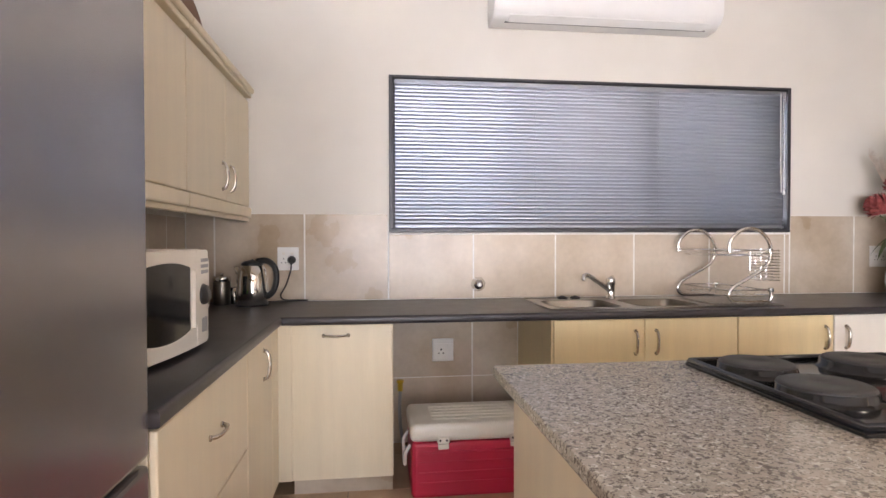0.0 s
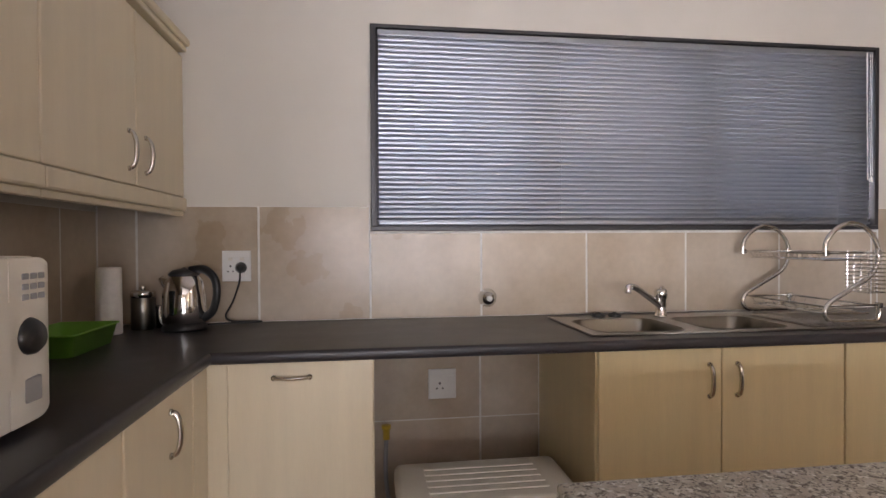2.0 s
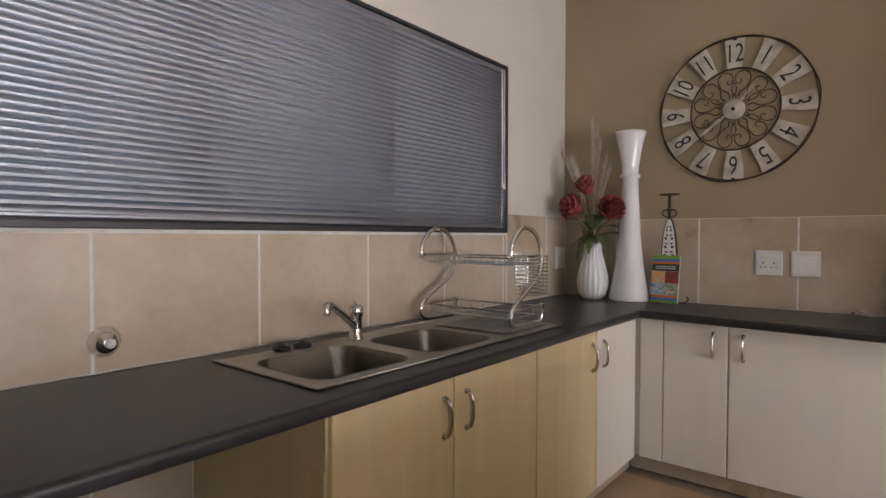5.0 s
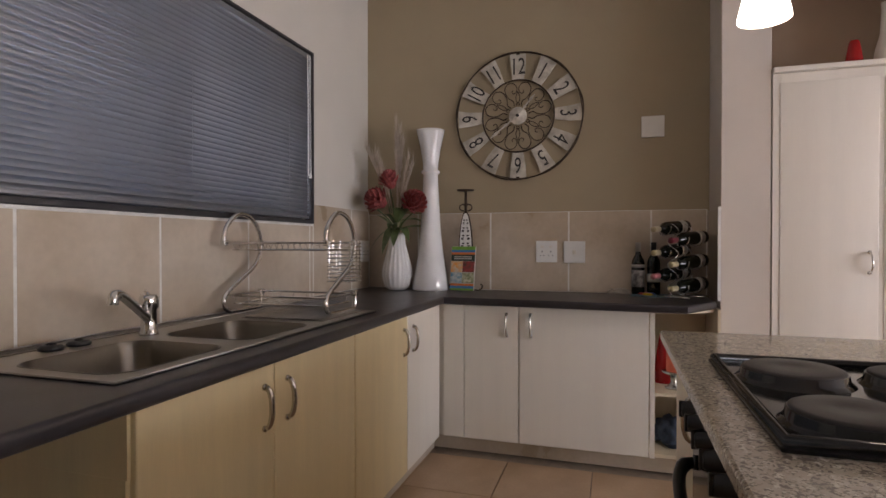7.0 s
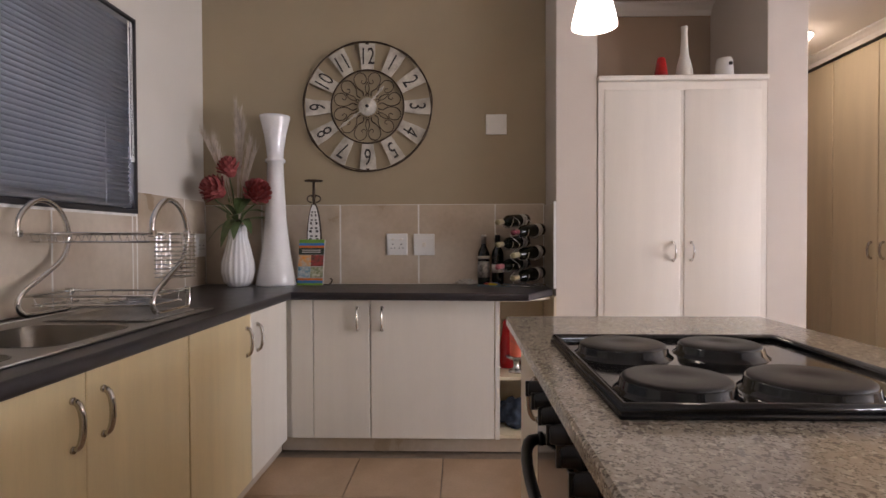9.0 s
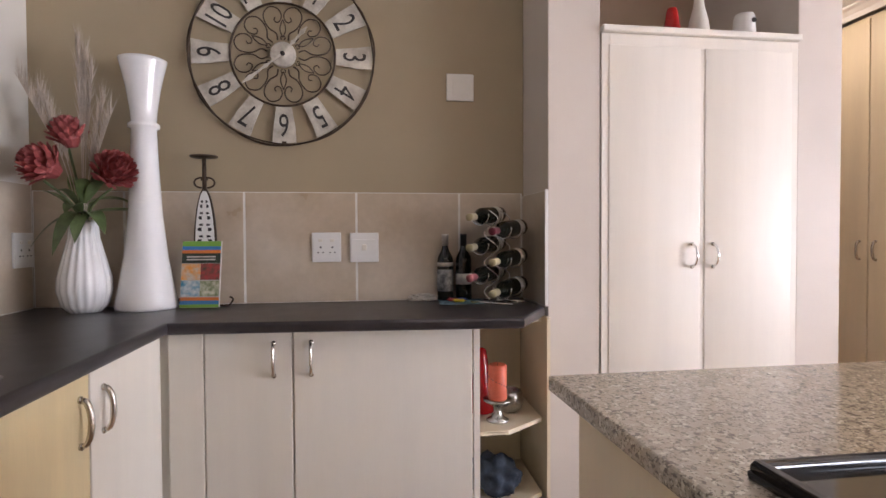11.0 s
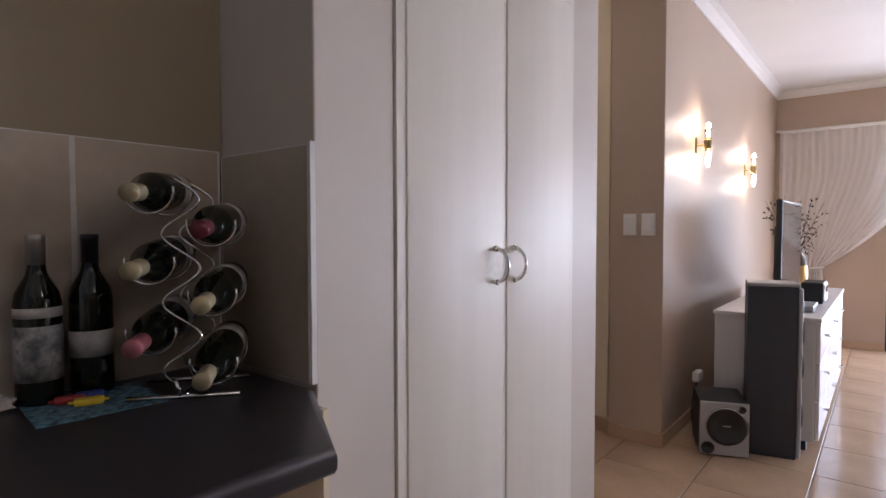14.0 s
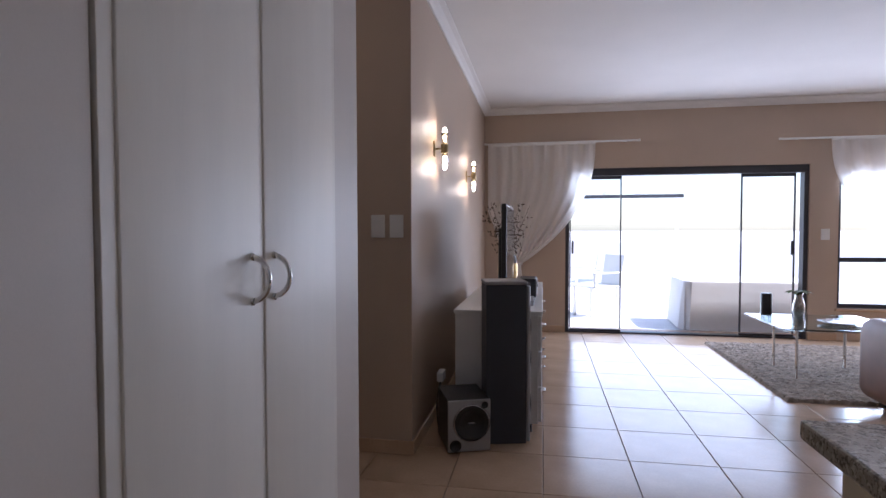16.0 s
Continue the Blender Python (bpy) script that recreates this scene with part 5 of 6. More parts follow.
for ang, L in ((41, 0.165), (232, 0.225)):
    b = prism([(-0.004, 0.01), (0.004, 0.01), (0.004, L * 0.35), (0.010, L * 0.42), (0.004, L * 0.5), (0.006, L * 0.72), (0.011, L * 0.8), (0.001, L), (-0.001, L), (-0.011, L * 0.8), (-0.006, L * 0.72), (-0.004, L * 0.5), (-0.010, L * 0.42), (-0.004, L * 0.35)], 0.036, 0.039)
    b.transform(pose(0, 0, 0, 0, ang, 0) @ Matrix(((1, 0, 0, 0), (0, 0, -1, 0), (0, 1, 0, 0), (0, 0, 0, 1))))
    part("clock_hand", b, M_CLOCKW, CK, "pale spade clock hand")
for z in (RC - 0.01, -RC + 0.01):
    part("wall_bracket", box(-0.01, 0.01, -0.022, 0.004, z - 0.008, z + 0.008), M_CLOCKI, CK)

# ---- wine corner ----


def bottle(t, cap_mat, label_z, m=None, h=0.31, lab=M_LABEL, neck=True):
    def put(bm):
        if m is not None:
            bm.transform(m)
        return bm
    part("bottle_glass", put(lathe([(0.030, 0.0), (0.037, 0.004), (0.0375, 0.02), (0.0375, 0.185), (0.034, 0.205), (0.018, 0.235), (0.0145, 0.25), (0.014, h - 0.005), (0.0, h - 0.005)], seg=24)), M_BOTTLE, t, "", 40)
    part("capsule", put(lathe([(0.0152, h - 0.055), (0.0152, h - 0.012), (0.0162, h - 0.010), (0.0160, h), (0.0, h)], seg=18)), cap_mat, t, "foil capsule", 40)
    for z0, z1, mm in label_z:
        part("paper_label", put(lathe([(0.0378, z0), (0.0380, z0), (0.0380, z1), (0.0378, z1)], seg=24)), mm, t, "printed paper label", 40)


M_PINK = mat("pink_foil", (0.50, 0.16, 0.17), 0.35, 0.3, 0.1, 8, 100, 0.0)
M_CREAMF = mat("cream_foil", (0.50, 0.42, 0.25), 0.35, 0.2, 0.1, 8, 100, 0.0)
M_WINEF = mat("burgundy_foil", (0.20, 0.035, 0.05), 0.35, 0.3, 0.1, 8, 100, 0.0)
M_SILF = mat("silver_foil", (0.60, 0.58, 0.55), 0.3, 0.7, 0.1, 8, 100, 0.0)
M_PRINT = mat("grey_printed_label", (0.55, 0.54, 0.52), 0.7, 0, 0.5, 45, 120, 0.0, second=(0.20, 0.20, 0.21))
wb = thing("wine_bottle", (4.046, 2.205, ZT), "standing wine bottle with a large grey picture label", "wine bottle", "standing wine bottles")
bottle(wb, M_SILF, ((0.045, 0.145, M_PRINT), (0.160, 0.178, M_LABEL)))
wb = thing("wine_bottle", (4.046, 2.118, ZT), "standing wine bottle with a small cream label", "wine bottle", "standing wine bottles")
bottle(wb, M_BLACKP, ((0.075, 0.125, M_LABEL),))

RX, RY = 3.90, 1.995
wr = thing("wine_rack", (RX, RY, ZT), "chrome wave-shaped wine rack for lying bottles", "wine rack", rz=-39)
# local x runs along the bottles, towards their bases; local y across
for sx_ in (-0.055, 0.075):
    pts = []
    for i in range(49):
        u = i / 48
        z = 0.03 + u * 0.385
        pts.append((sx_, 0.033 * math.sin(u * 3 * 2 * math.pi + 0.4), z))
    part("wave_rod", tube(pts, 0.0027, 8), M_CHROME, wr, "wavy chrome rod", 60)
    part("base_bar", tube([(sx_, -0.10, 0.005), (sx_, 0.10, 0.005)], 0.0045, 8), M_CHROME, wr, "", 60)
    part("post", tube([(sx_, 0.005, 0.005), (sx_, 0.012, 0.035)], 0.0042, 8), M_CHROME, wr, "", 60)
part("cross_bar", tube([(-0.055, 0.0, 0.005), (0.075, 0.0, 0.005)], 0.0045, 8), M_CHROME, wr, "", 60)
caps = [M_CREAMF, M_WINEF, M_CREAMF, M_CREAMF, M_PINK, M_CREAMF]
base = pose(RX, RY, ZT, 0, 0, -39)
for i in range(6):
    left = i % 2 == 0
    y = 0.054 if left else -0.054
    z = 0.392 - i * 0.0655 + (0.0 if left else 0.004)
    for sx_ in (-0.055, 0.075):
        part("cradle", tube([(sx_, y + 0.043 * math.cos(a), z + 0.043 * math.sin(a)) for a in np.linspace(math.pi * 0.95, math.pi * 2.05, 13)], 0.0028, 6), M_CHROME, wr, "", 60)
    b = thing("wine_bottle", (0, 0, 0), "wine bottle lying in the chrome rack", "wine bottle", "racked wine bottles")
    b.matrix_world = base @ pose(0.12, y, z + 0.008, 0, -94, 0) @ pose(0, 0, -0.03)
    bottle(b, caps[i], ((0.035, 0.085, M_LABEL),))
mt = thing("patterned_mat", (3.968, 2.145, ZT), "blue and black patterned paper mat", "mat", rz=-5)
part("sheet", box(-0.09, 0.09, -0.10, 0.10, 0, 0.0015), mat("blue_pattern_print", (0.20, 0.42, 0.55), 0.6, 0, 0.4, 75, 200, 0.0, second=(0.008, 0.015, 0.02)), mt)
for x, y, col, nm in ((0.01, 0.03, (0.75, 0.55, 0.03), "yellow"), (0.045, 0.05, (0.45, 0.04, 0.04), "red"), (0.05, 0.015, (0.05, 0.10, 0.40), "blue")):
    pp = thing("wrapped_sweet", (3.945 + x, 2.125 + y, ZT + 0.0015), nm + " wrapped sweet on the mat", "sweet", "wrapped sweets", rz=70)
    part("wrapper", box(-0.024, 0.024, -0.010, 0.010, 0, 0.014, 0.005), mat(nm + "_wrapper", col, 0.35, 0, 0.1, 20, 90, 0.0), pp)
    part("twist", box(-0.032, 0.032, -0.005, 0.005, 0.005, 0.009, 0.002), mat(nm + "_wrapper_end", col, 0.35, 0, 0.1, 20, 90, 0.0), pp)
pb = thing("plastic_bag", (4.045, 2.315, ZT), "crumpled clear plastic bag against the tiles", "bag", rz=80)
bm = bmesh.new()
bmesh.ops.create_icosphere(bm, subdivisions=4, radius=1)
for v in bm.verts:
    k = 1 + 0.45 * noise.noise(v.co * 2.7) + 0.2 * noise.noise(v.co * 7)
    v.co = Vector((v.co.x * 0.060 * k, v.co.y * 0.024 * k, max(0.0, 0.012 + v.co.z * 0.020 * k)))
part("film", bm, mat("pale_plastic_film", (0.62, 0.57, 0.50), 0.25, 0, 0.2, 30, 90, 0.1), pb, "")

# open shelf contents
cv = thing("cone_vase", (3.86, 2.075, 0.423), "glossy red tapered ceramic vase on the shelf", "vase")
part("body", lathe([(0.055, 0), (0.058, 0.01), (0.045, 0.12), (0.028, 0.24), (0.022, 0.272), (0.012, 0.28), (0, 0.28)], seg=30), M_REDG, cv, "", 40)
cd = thing("candle_holder", (3.725, 2.035, 0.423), "silver pedestal candle holder", "candle holder")
part("pedestal", lathe([(0.045, 0), (0.047, 0.006), (0.028, 0.016), (0.016, 0.035), (0.020, 0.068), (0.052, 0.080), (0.060, 0.086), (0.060, 0.092), (0.0, 0.088)], seg=30), M_SILVER, cd, "", 40)
cn = thing("pillar_candle", (3.725, 2.035, 0.515), "orange pillar candle with dark beads", "candle")
part("wax", lathe([(0.038, 0), (0.039, 0.004), (0.039, 0.140), (0.034, 0.146), (0.012, 0.140), (0, 0.139)], seg=28), M_ORANGE, cn, "", 40)
part("wick", tube([(0, 0, 0.138), (0.001, 0, 0.152)], 0.0012, 5), M_DARK, cn)
for i in range(22):
    a, z = i * 2.4, 0.015 + 0.115 * ((i * 0.618) % 1)
    part("bead", lathe([(0, -0.003), (0.003, 0), (0, 0.003)], (0.039 * math.cos(a), 0.039 * math.sin(a), z), 8), M_DARK, cn)
sb = thing("silver_bowl", (3.845, 1.955, 0.423), "hammered silver votive bowl on the shelf", "bowl")
part("body", lathe([(0.035, 0), (0.055, 0.015), (0.066, 0.05), (0.058, 0.09), (0.054, 0.095), (0.050, 0.09), (0.058, 0.05), (0.0, 0.012)], seg=28), M_SILVER, sb, "", 40)
dn = thing("folded_cloth", (3.80, 2.03, CB + 0.018), "crumpled dark denim cloth on the lowest shelf", "cloth")
bm = bmesh.new()
bmesh.ops.create_icosphere(bm, subdivisions=4, radius=1)
for v in bm.verts:
    k = 1 + 0.35 * noise.noise(v.co * 2.2) + 0.12 * noise.noise(v.co * 6)
    v.co = Vector((v.co.x * 0.12 * k, v.co.y * 0.10 * k, max(0, 0.06 + v.co.z * 0.08 * k)))
part("fabric", bm, M_DENIM, dn, "", 60)

# on the wardrobe
for nm, y, prof, mm, lb, ct in (("cone_vase", 1.178, [(0.042, 0), (0.044, 0.008), (0.025, 0.125), (0.020, 0.140), (0, 0.142)], M_REDG, "small red cone vase on the wardrobe", "vase"),
                                ("bottle_vase", 1.045, [(0.046, 0), (0.050, 0.03), (0.041, 0.09), (0.023, 0.16), (0.017, 0.28), (0.020, 0.318), (0.014, 0.319), (0, 0.30)], M_CREAMP, "tall cream bottle vase on the wardrobe", "vase")):
    v = thing(nm, (3.86, y, 2.09), lb, ct)
    part("body", lathe(prof, seg=30), mm, v, "", 40)
af = thing("air_freshener", (3.86, 0.815, 2.09), "white automatic air freshener dispenser", "air freshener")
bm = lathe([(0.053, 0), (0.055, 0.006), (0.047, 0.115), (0.041, 0.130), (0.02, 0.135), (0, 0.135)], seg=26, sy=0.95)
part("case", bm, M_WHITEP, af, "", 40)
k = lathe([(0.011, 0), (0.011, 0.004), (0, 0.004)], seg=14)
k.transform(pose(-0.0485, -0.012, 0.090, 0, -83, 0))
part("nozzle", k, M_DARK, af)

# pendant over the island
PXY = (2.49, 1.90)
pd = thing("pendant_lamp", (PXY[0], PXY[1], 1.893), "lit white opal glass bell pendant lamp", "lamp")
part("shade", lathe([(0.076, 0.0), (0.075, 0.012), (0.064, 0.06), (0.048, 0.12), (0.036, 0.16), (0.0, 0.165)], seg=32), M_SHADEL, pd, "glowing opal glass shade", 40)
part("cap", lathe([(0.038, 0.160), (0.030, 0.185), (0.012, 0.20), (0, 0.20)], seg=20), M_CHROME, pd, "", 40)
part("cord", tube([(0, 0, 0.195), (0, 0, KZ - 1.893)], 0.003, 6), M_WHITEP, pd)

# ---- lounge ----
sd = thing("door_1", (0, SY, 0), "dark aluminium glass sliding door standing open", "door", kind="structure")
bm = box(DOOR[0], DOOR[1], -0.13, -0.02, DOOR[2] - 0.085, DOOR[2], 0.004)
box(DOOR[0], DOOR[0] + 0.045, -0.13, -0.02, 0, DOOR[2] - 0.085, 0.004, bm)
box(DOOR[1] - 0.045, DOOR[1], -0.13, -0.02, 0, DOOR[2] - 0.085, 0.004, bm)
part("door_frame", bm, M_ALU, sd)
part("threshold", box(DOOR[0] + 0.045, DOOR[1] - 0.045, -0.13, -0.02, 0.0, 0.014, 0.002), M_ALU, sd)
for a, b, y in ((2.19, 2.78, -0.055), (0.34, 0.90, -0.055)):
    fr_ = box(a, b, y - 0.016, y + 0.016, 0.016, 0.040, 0.002)
    box(a, b, y - 0.016, y + 0.016, DOOR[2] - 0.125, DOOR[2] - 0.088, 0.002, fr_)
    box(a, a + 0.014, y - 0.016, y + 0.016, 0.052, DOOR[2] - 0.125, 0.002, fr_)
    box(b - 0.014, b, y - 0.016, y + 0.016, 0.052, DOOR[2] - 0.125, 0.002, fr_)
    leaf_ = part("sliding_leaf", fr_, M_ALU, sd)
    g = part("pane", box(a + 0.018, b - 0.018, y - 0.003, y + 0.003, 0.048, DOOR[2] - 0.12), M_GLASS, leaf_)
    g.visible_shadow = False
for x in (2.745, 0.375):
    part("pull", box(x - 0.012, x + 0.012, -0.04, -0.015, 0.93, 1.09, 0.004), M_ALU, sd)

w2 = window("window_2", WIN2[0], WIN2[1], WIN2[2], WIN2[3], SY - 0.16, "dark aluminium lounge window with a mid rail", (1.04,), (0.53,))
setting("trim_sill", box(WIN2[0] - 0.02, WIN2[1] + 0.02, SY - 0.05, SY + 0.03, WIN2[2] - 0.03, WIN2[2] - 0.002, 0.004), M_FTILE, "beige tiled window sill", "sill")


def curtain(name, x_wall, x_top, x_tie, label, z0=2.25):
    """A sheer hung straight on its rod and swept aside to a tie-back."""
    c = thing(name, (0, SY + 0.07, 0), label, "curtain", "sheer curtains")
    bm = bmesh.new()
    rows = []
    nu, nv, zt = 90, 40, 0.80
    for j in range(nv + 1):
        v = j / nv
        if v < 0.72:
            q = v / 0.72
            z = z0 - (z0 - zt) * q
            edge = x_top + (x_tie - x_top) * (q ** 2.4)
            wall = x_wall + (x_tie + (x_wall - x_tie) * 0.4 - x_wall) * max(0, q - 0.55) / 0.45
        else:
            q = (v - 0.72) / 0.28
            z = zt * (1 - q) + 0.03
            edge = x_tie + (x_top - x_tie) * 0.10 * q
            wall = x_tie + (x_wall - x_tie) * 0.4 + (x_wall - x_tie) * 0.2 * q
        row = []
        for i in range(nu + 1):
            u = i / nu
            sag = 0.16 * math.sin(math.pi * u) * (z0 - z) * (0.3 if v < 0.72 else 0)
            a = 0.020 + 0.012 * noise.noise((u * 5, v * 2, x_wall))
            row.append(bm.verts.new((wall + (edge - wall) * u, a * math.sin(u * 62 + 3 * noise.noise((u * 3, v * 2.5, 1))), z - sag * 0.25)))
        rows.append(row)
    for p, q in zip(rows, rows[1:]):
        for i in range(nu):
            bm.faces.new((p[i], p[i + 1], q[i + 1], q[i]))
    part("sheer_fabric", bm, M_SHEER, c, "", 90)
    part("header_tape", box(min(x_wall, x_top), max(x_wall, x_top), -0.012, 0.012, z0 - 0.012, z0 + 0.012, 0.004), M_WHITEP, c)
    d = 1 if x_top < x_wall else -1
    part("tie_back", tube(smooth_path([(x_tie - 0.02 * d, -0.04, 0.81), (x_tie + 0.06 * d, -0.055, 0.78), (x_tie + (x_wall - x_tie) * 0.42, -0.03, 0.80), (x_tie + (x_wall - x_tie) * 0.42, 0.04, 0.81), (x_tie + 0.06 * d, 0.05, 0.80), (x_tie - 0.02 * d, 0.03, 0.82)]), 0.010, 6), M_SHEER, c, "", 60)
    return c


curtain("sheer_curtain", 3.74, 2.50, 3.35, "white sheer curtain swept back beside the sliding door", 2.215)
curtain("sheer_curtain", -1.75, 0.04, -1.25, "white sheer curtain swept back before the lounge window", 2.185)
for a, b, z in ((2.02, 3.77, 2.232), (-1.8, 0.55, 2.20)):
    rd = thing("curtain_rod", ((a + b) / 2, SY + 0.07, z), "slim white curtain rod on the wall", "curtain rod", "curtain rods")
    part("rail", tube([((a - b) / 2, 0, 0), ((b - a) / 2, 0, 0)], 0.011, 10), M_WHITEP, rd, "", 60)
    for s in (-1, 1):
        part("finial", lathe([(0.011, 0), (0.018, 0.006), (0.016, 0.02), (0, 0.026)], (s * (b - a) / 2, 0, -0.01), 12), M_WHITEP, rd, "", 50)
        part("bracket", box(s * (b - a) * 0.42 - 0.008, s * (b - a) * 0.42 + 0.008, -0.07, 0.0, -0.008, 0.008, 0.002), M_WHITEP, rd)

for y, z in ((-1.20, 1.735), (-2.70, 1.70)):
    s = thing("wall_sconce", (3.785, y, z), "brass wall sconce with two lit amber glass tubes", "wall lamp", "wall sconces")
    part("back_plate", box(-0.010, 0, -0.022, 0.022, -0.05, 0.05, 0.004), M_BRASS, s)
    part("arm", tube([(-0.01, 0, 0), (-0.065, 0, 0)], 0.006, 8), M_BRASS, s, "", 60)
    part("collar", lathe([(0.022, -0.030), (0.026, -0.026), (0.024, 0.0), (0.026, 0.026), (0.022, 0.030)], (-0.070, 0, 0), 20), M_BRASS, s, "", 40)
    for q in (-1, 1):
        part("hoop", tube([(-0.070, q * (0.030 + 0.006 * math.sin(math.pi * i / 10)), -0.10 + 0.02 * i) for i in range(11)], 0.0025, 6), M_BRASS, s, "", 60)
    for d in (-1, 1):
        gl = part("glass_tube", lathe([(0.018, 0.030 * d), (0.023, 0.10 * d), (0.021, 0.10 * d), (0.016, 0.034 * d)], (-0.070, 0, 0), 20, cap=False), M_AMBER, s, "clear amber-tinted glass tube", 40)
        gl.visible_shadow = False
        part("bulb", lathe([(0.008, 0.045), (0.013, 0.075), (0.016, 0.105), (0.010, 0.130), (0, 0.135)], (-0.070, 0, 0 if d > 0 else -0.18), 14), M_BULB, gl, "lit bulb", 50)
        lamp("sconce_light", "POINT", 0.26, Matrix.Translation((3.70, y, z + 0.155 * d)), (1.0, 0.82, 0.60), (0.02, 0.02))

# sideboard with drawers
sb = thing("sideboard", (3.355, -1.95, 0), "white lacquered sideboard with drawers", "sideboard")
part("carcass", box(-0.235, 0.265, -0.93, 0.93, 0.05, 0.705, 0.004), M_WHITEL, sb)
part("top_board", box(-0.262, 0.272, -0.945, 0.945, 0.706, 0.730, 0.003), M_WHITEL, sb)
for y in (-0.90, 0.90):
    part("foot_rail", box(-0.20, 0.24, y - 0.03, y + 0.03, 0, 0.05, 0.003), M_BLACKP, sb)
for i in range(3):
    for j in range(3):
        y0, z0 = -0.925 + i * 0.618, 0.06 + j * 0.214
        d = part("drawer", box(-0.256, -0.236, y0 + 0.003, y0 + 0.612, z0 + 0.003, z0 + 0.211, 0.003), M_WHITEL, sb)
        part("knob", box(-0.282, -0.256, y0 + 0.28, y0 + 0.335, z0 + 0.10, z0 + 0.118, 0.004), M_CHROME, d, "chrome bar knob")

tw = thing("tower_speaker", (3.318, -0.905, 0), "tall blue-black floor-standing tower speaker", "speaker", rz=14)
part("cabinet_box", box(-0.115, 0.115, -0.10, 0.10, 0.0, 0.905, 0.004), M_SPEAK, tw)
part("top_cap", box(-0.122, 0.118, -0.103, 0.103, 0.906, 0.925, 0.006), M_SUBG, tw)
part("front_baffle", box(-0.138, -0.116, -0.098, 0.098, 0.01, 0.90, 0.008), M_SUBG, tw, "silver grey front baffle")
for z, r in ((0.80, 0.045), (0.66, 0.07), (0.48, 0.07), (0.22, 0.075)):
    k = lathe([(r, 0), (r, 0.010), (r * 0.85, 0.012), (r * 0.75, 0.002), (r * 0.2, -0.012), (r * 0.15, 0.002), (0, 0.004)], seg=26)
    k.transform(pose(-0.138, 0, z, 0, -90, 0))
    part("driver", k, M_BLACKP, tw, "black speaker cone", 40)

ang = math.degrees(math.atan2(-0.085, -0.222)) + 180
sw = thing("subwoofer", (3.541, -0.80, 0), "silver-fronted black cube subwoofer on the floor", "speaker", rz=ang)
part("cabinet_box", box(-0.118, 0.118, -0.15, 0.145, 0.008, 0.29, 0.004), M_BLACKP, sw)
part("front_panel", box(-0.119, 0.119, 0.146, 0.162, 0.008, 0.291, 0.005), M_SUBG, sw, "silver grey front panel")
for x, z, r, nm in ((-0.012, 0.165, 0.095, "cone"), (0.078, 0.045, 0.032, "bass_port"), (-0.085, 0.262, 0.018, "volume_knob")):
    k = lathe([(r, 0), (r, 0.006), (r * 0.9, 0.008), (r * 0.8, 0.001), (r * 0.25, -0.006), (0, -0.003)], seg=30)
    k.transform(pose(x, 0.1625, z, -90))
    part(nm, k, M_BLACKP, sw, "", 40)
k = lathe([(0.098, 0.0), (0.104, 0.004), (0.098, 0.008)], (0, 0, 0), 36, cap=False)
k.transform(pose(-0.012, 0.162, 0.165, -90))
part("trim_ring", k, M_CHROME, sw, "bright trim ring", 50)
part("badge", box(-0.03, 0.006, 0.162, 0.166, 0.163, 0.168), M_SUBG, sw)
for x in (-0.09, 0.09):
    for y in (-0.12, 0.12):
        part("foot", lathe([(0.012, 0), (0.012, 0.009)], (x, y, 0), 10), M_BLACKP, sw)

tl = thing("television", (3.355, -1.86, 0.730), "black flat television seen edge-on", "television")
part("panel", box(-0.022, 0.012, -0.47, 0.47, 0.065, 0.66, 0.006), M_BLACKP, tl)
part("screen", box(-0.0245, -0.0215, -0.455, 0.455, 0.085, 0.645), M_BLACK, tl, "glossy black screen")
part("rear_housing", box(0.012, 0.045, -0.30, 0.30, 0.12, 0.50, 0.012), M_BLACKP, tl)
part("stand_neck", box(-0.01, 0.02, -0.04, 0.04, 0.012, 0.07, 0.004), M_BLACKP, tl)
part("stand_base", box(-0.09, 0.09, -0.22, 0.22, 0.0, 0.013, 0.005), M_BLACK, tl)
bx = thing("radio", (3.20, -1.80, 0.730), "small black table radio on the sideboard", "radio")
part("case", box(-0.06, 0.06, -0.12, 0.12, 0, 0.135, 0.008), M_BLACKP, bx)
part("front", box(-0.066, -0.0605, -0.11, 0.11, 0.012, 0.125, 0.003), M_SUBG, bx)
part("dial", box(-0.070, -0.066, -0.05, 0.05, 0.07, 0.11, 0.002), M_BLACK, bx)
dv = thing("disc_player", (3.24, -1.33, 0.730), "flat silver disc player on the sideboard", "player")
part("case", box(-0.09, 0.09, -0.12, 0.12, 0.006, 0.04, 0.003), M_SUBG, dv)
part("tray_slot", box(-0.0925, -0.0895, -0.08, 0.08, 0.018, 0.028), M_BLACK, dv)

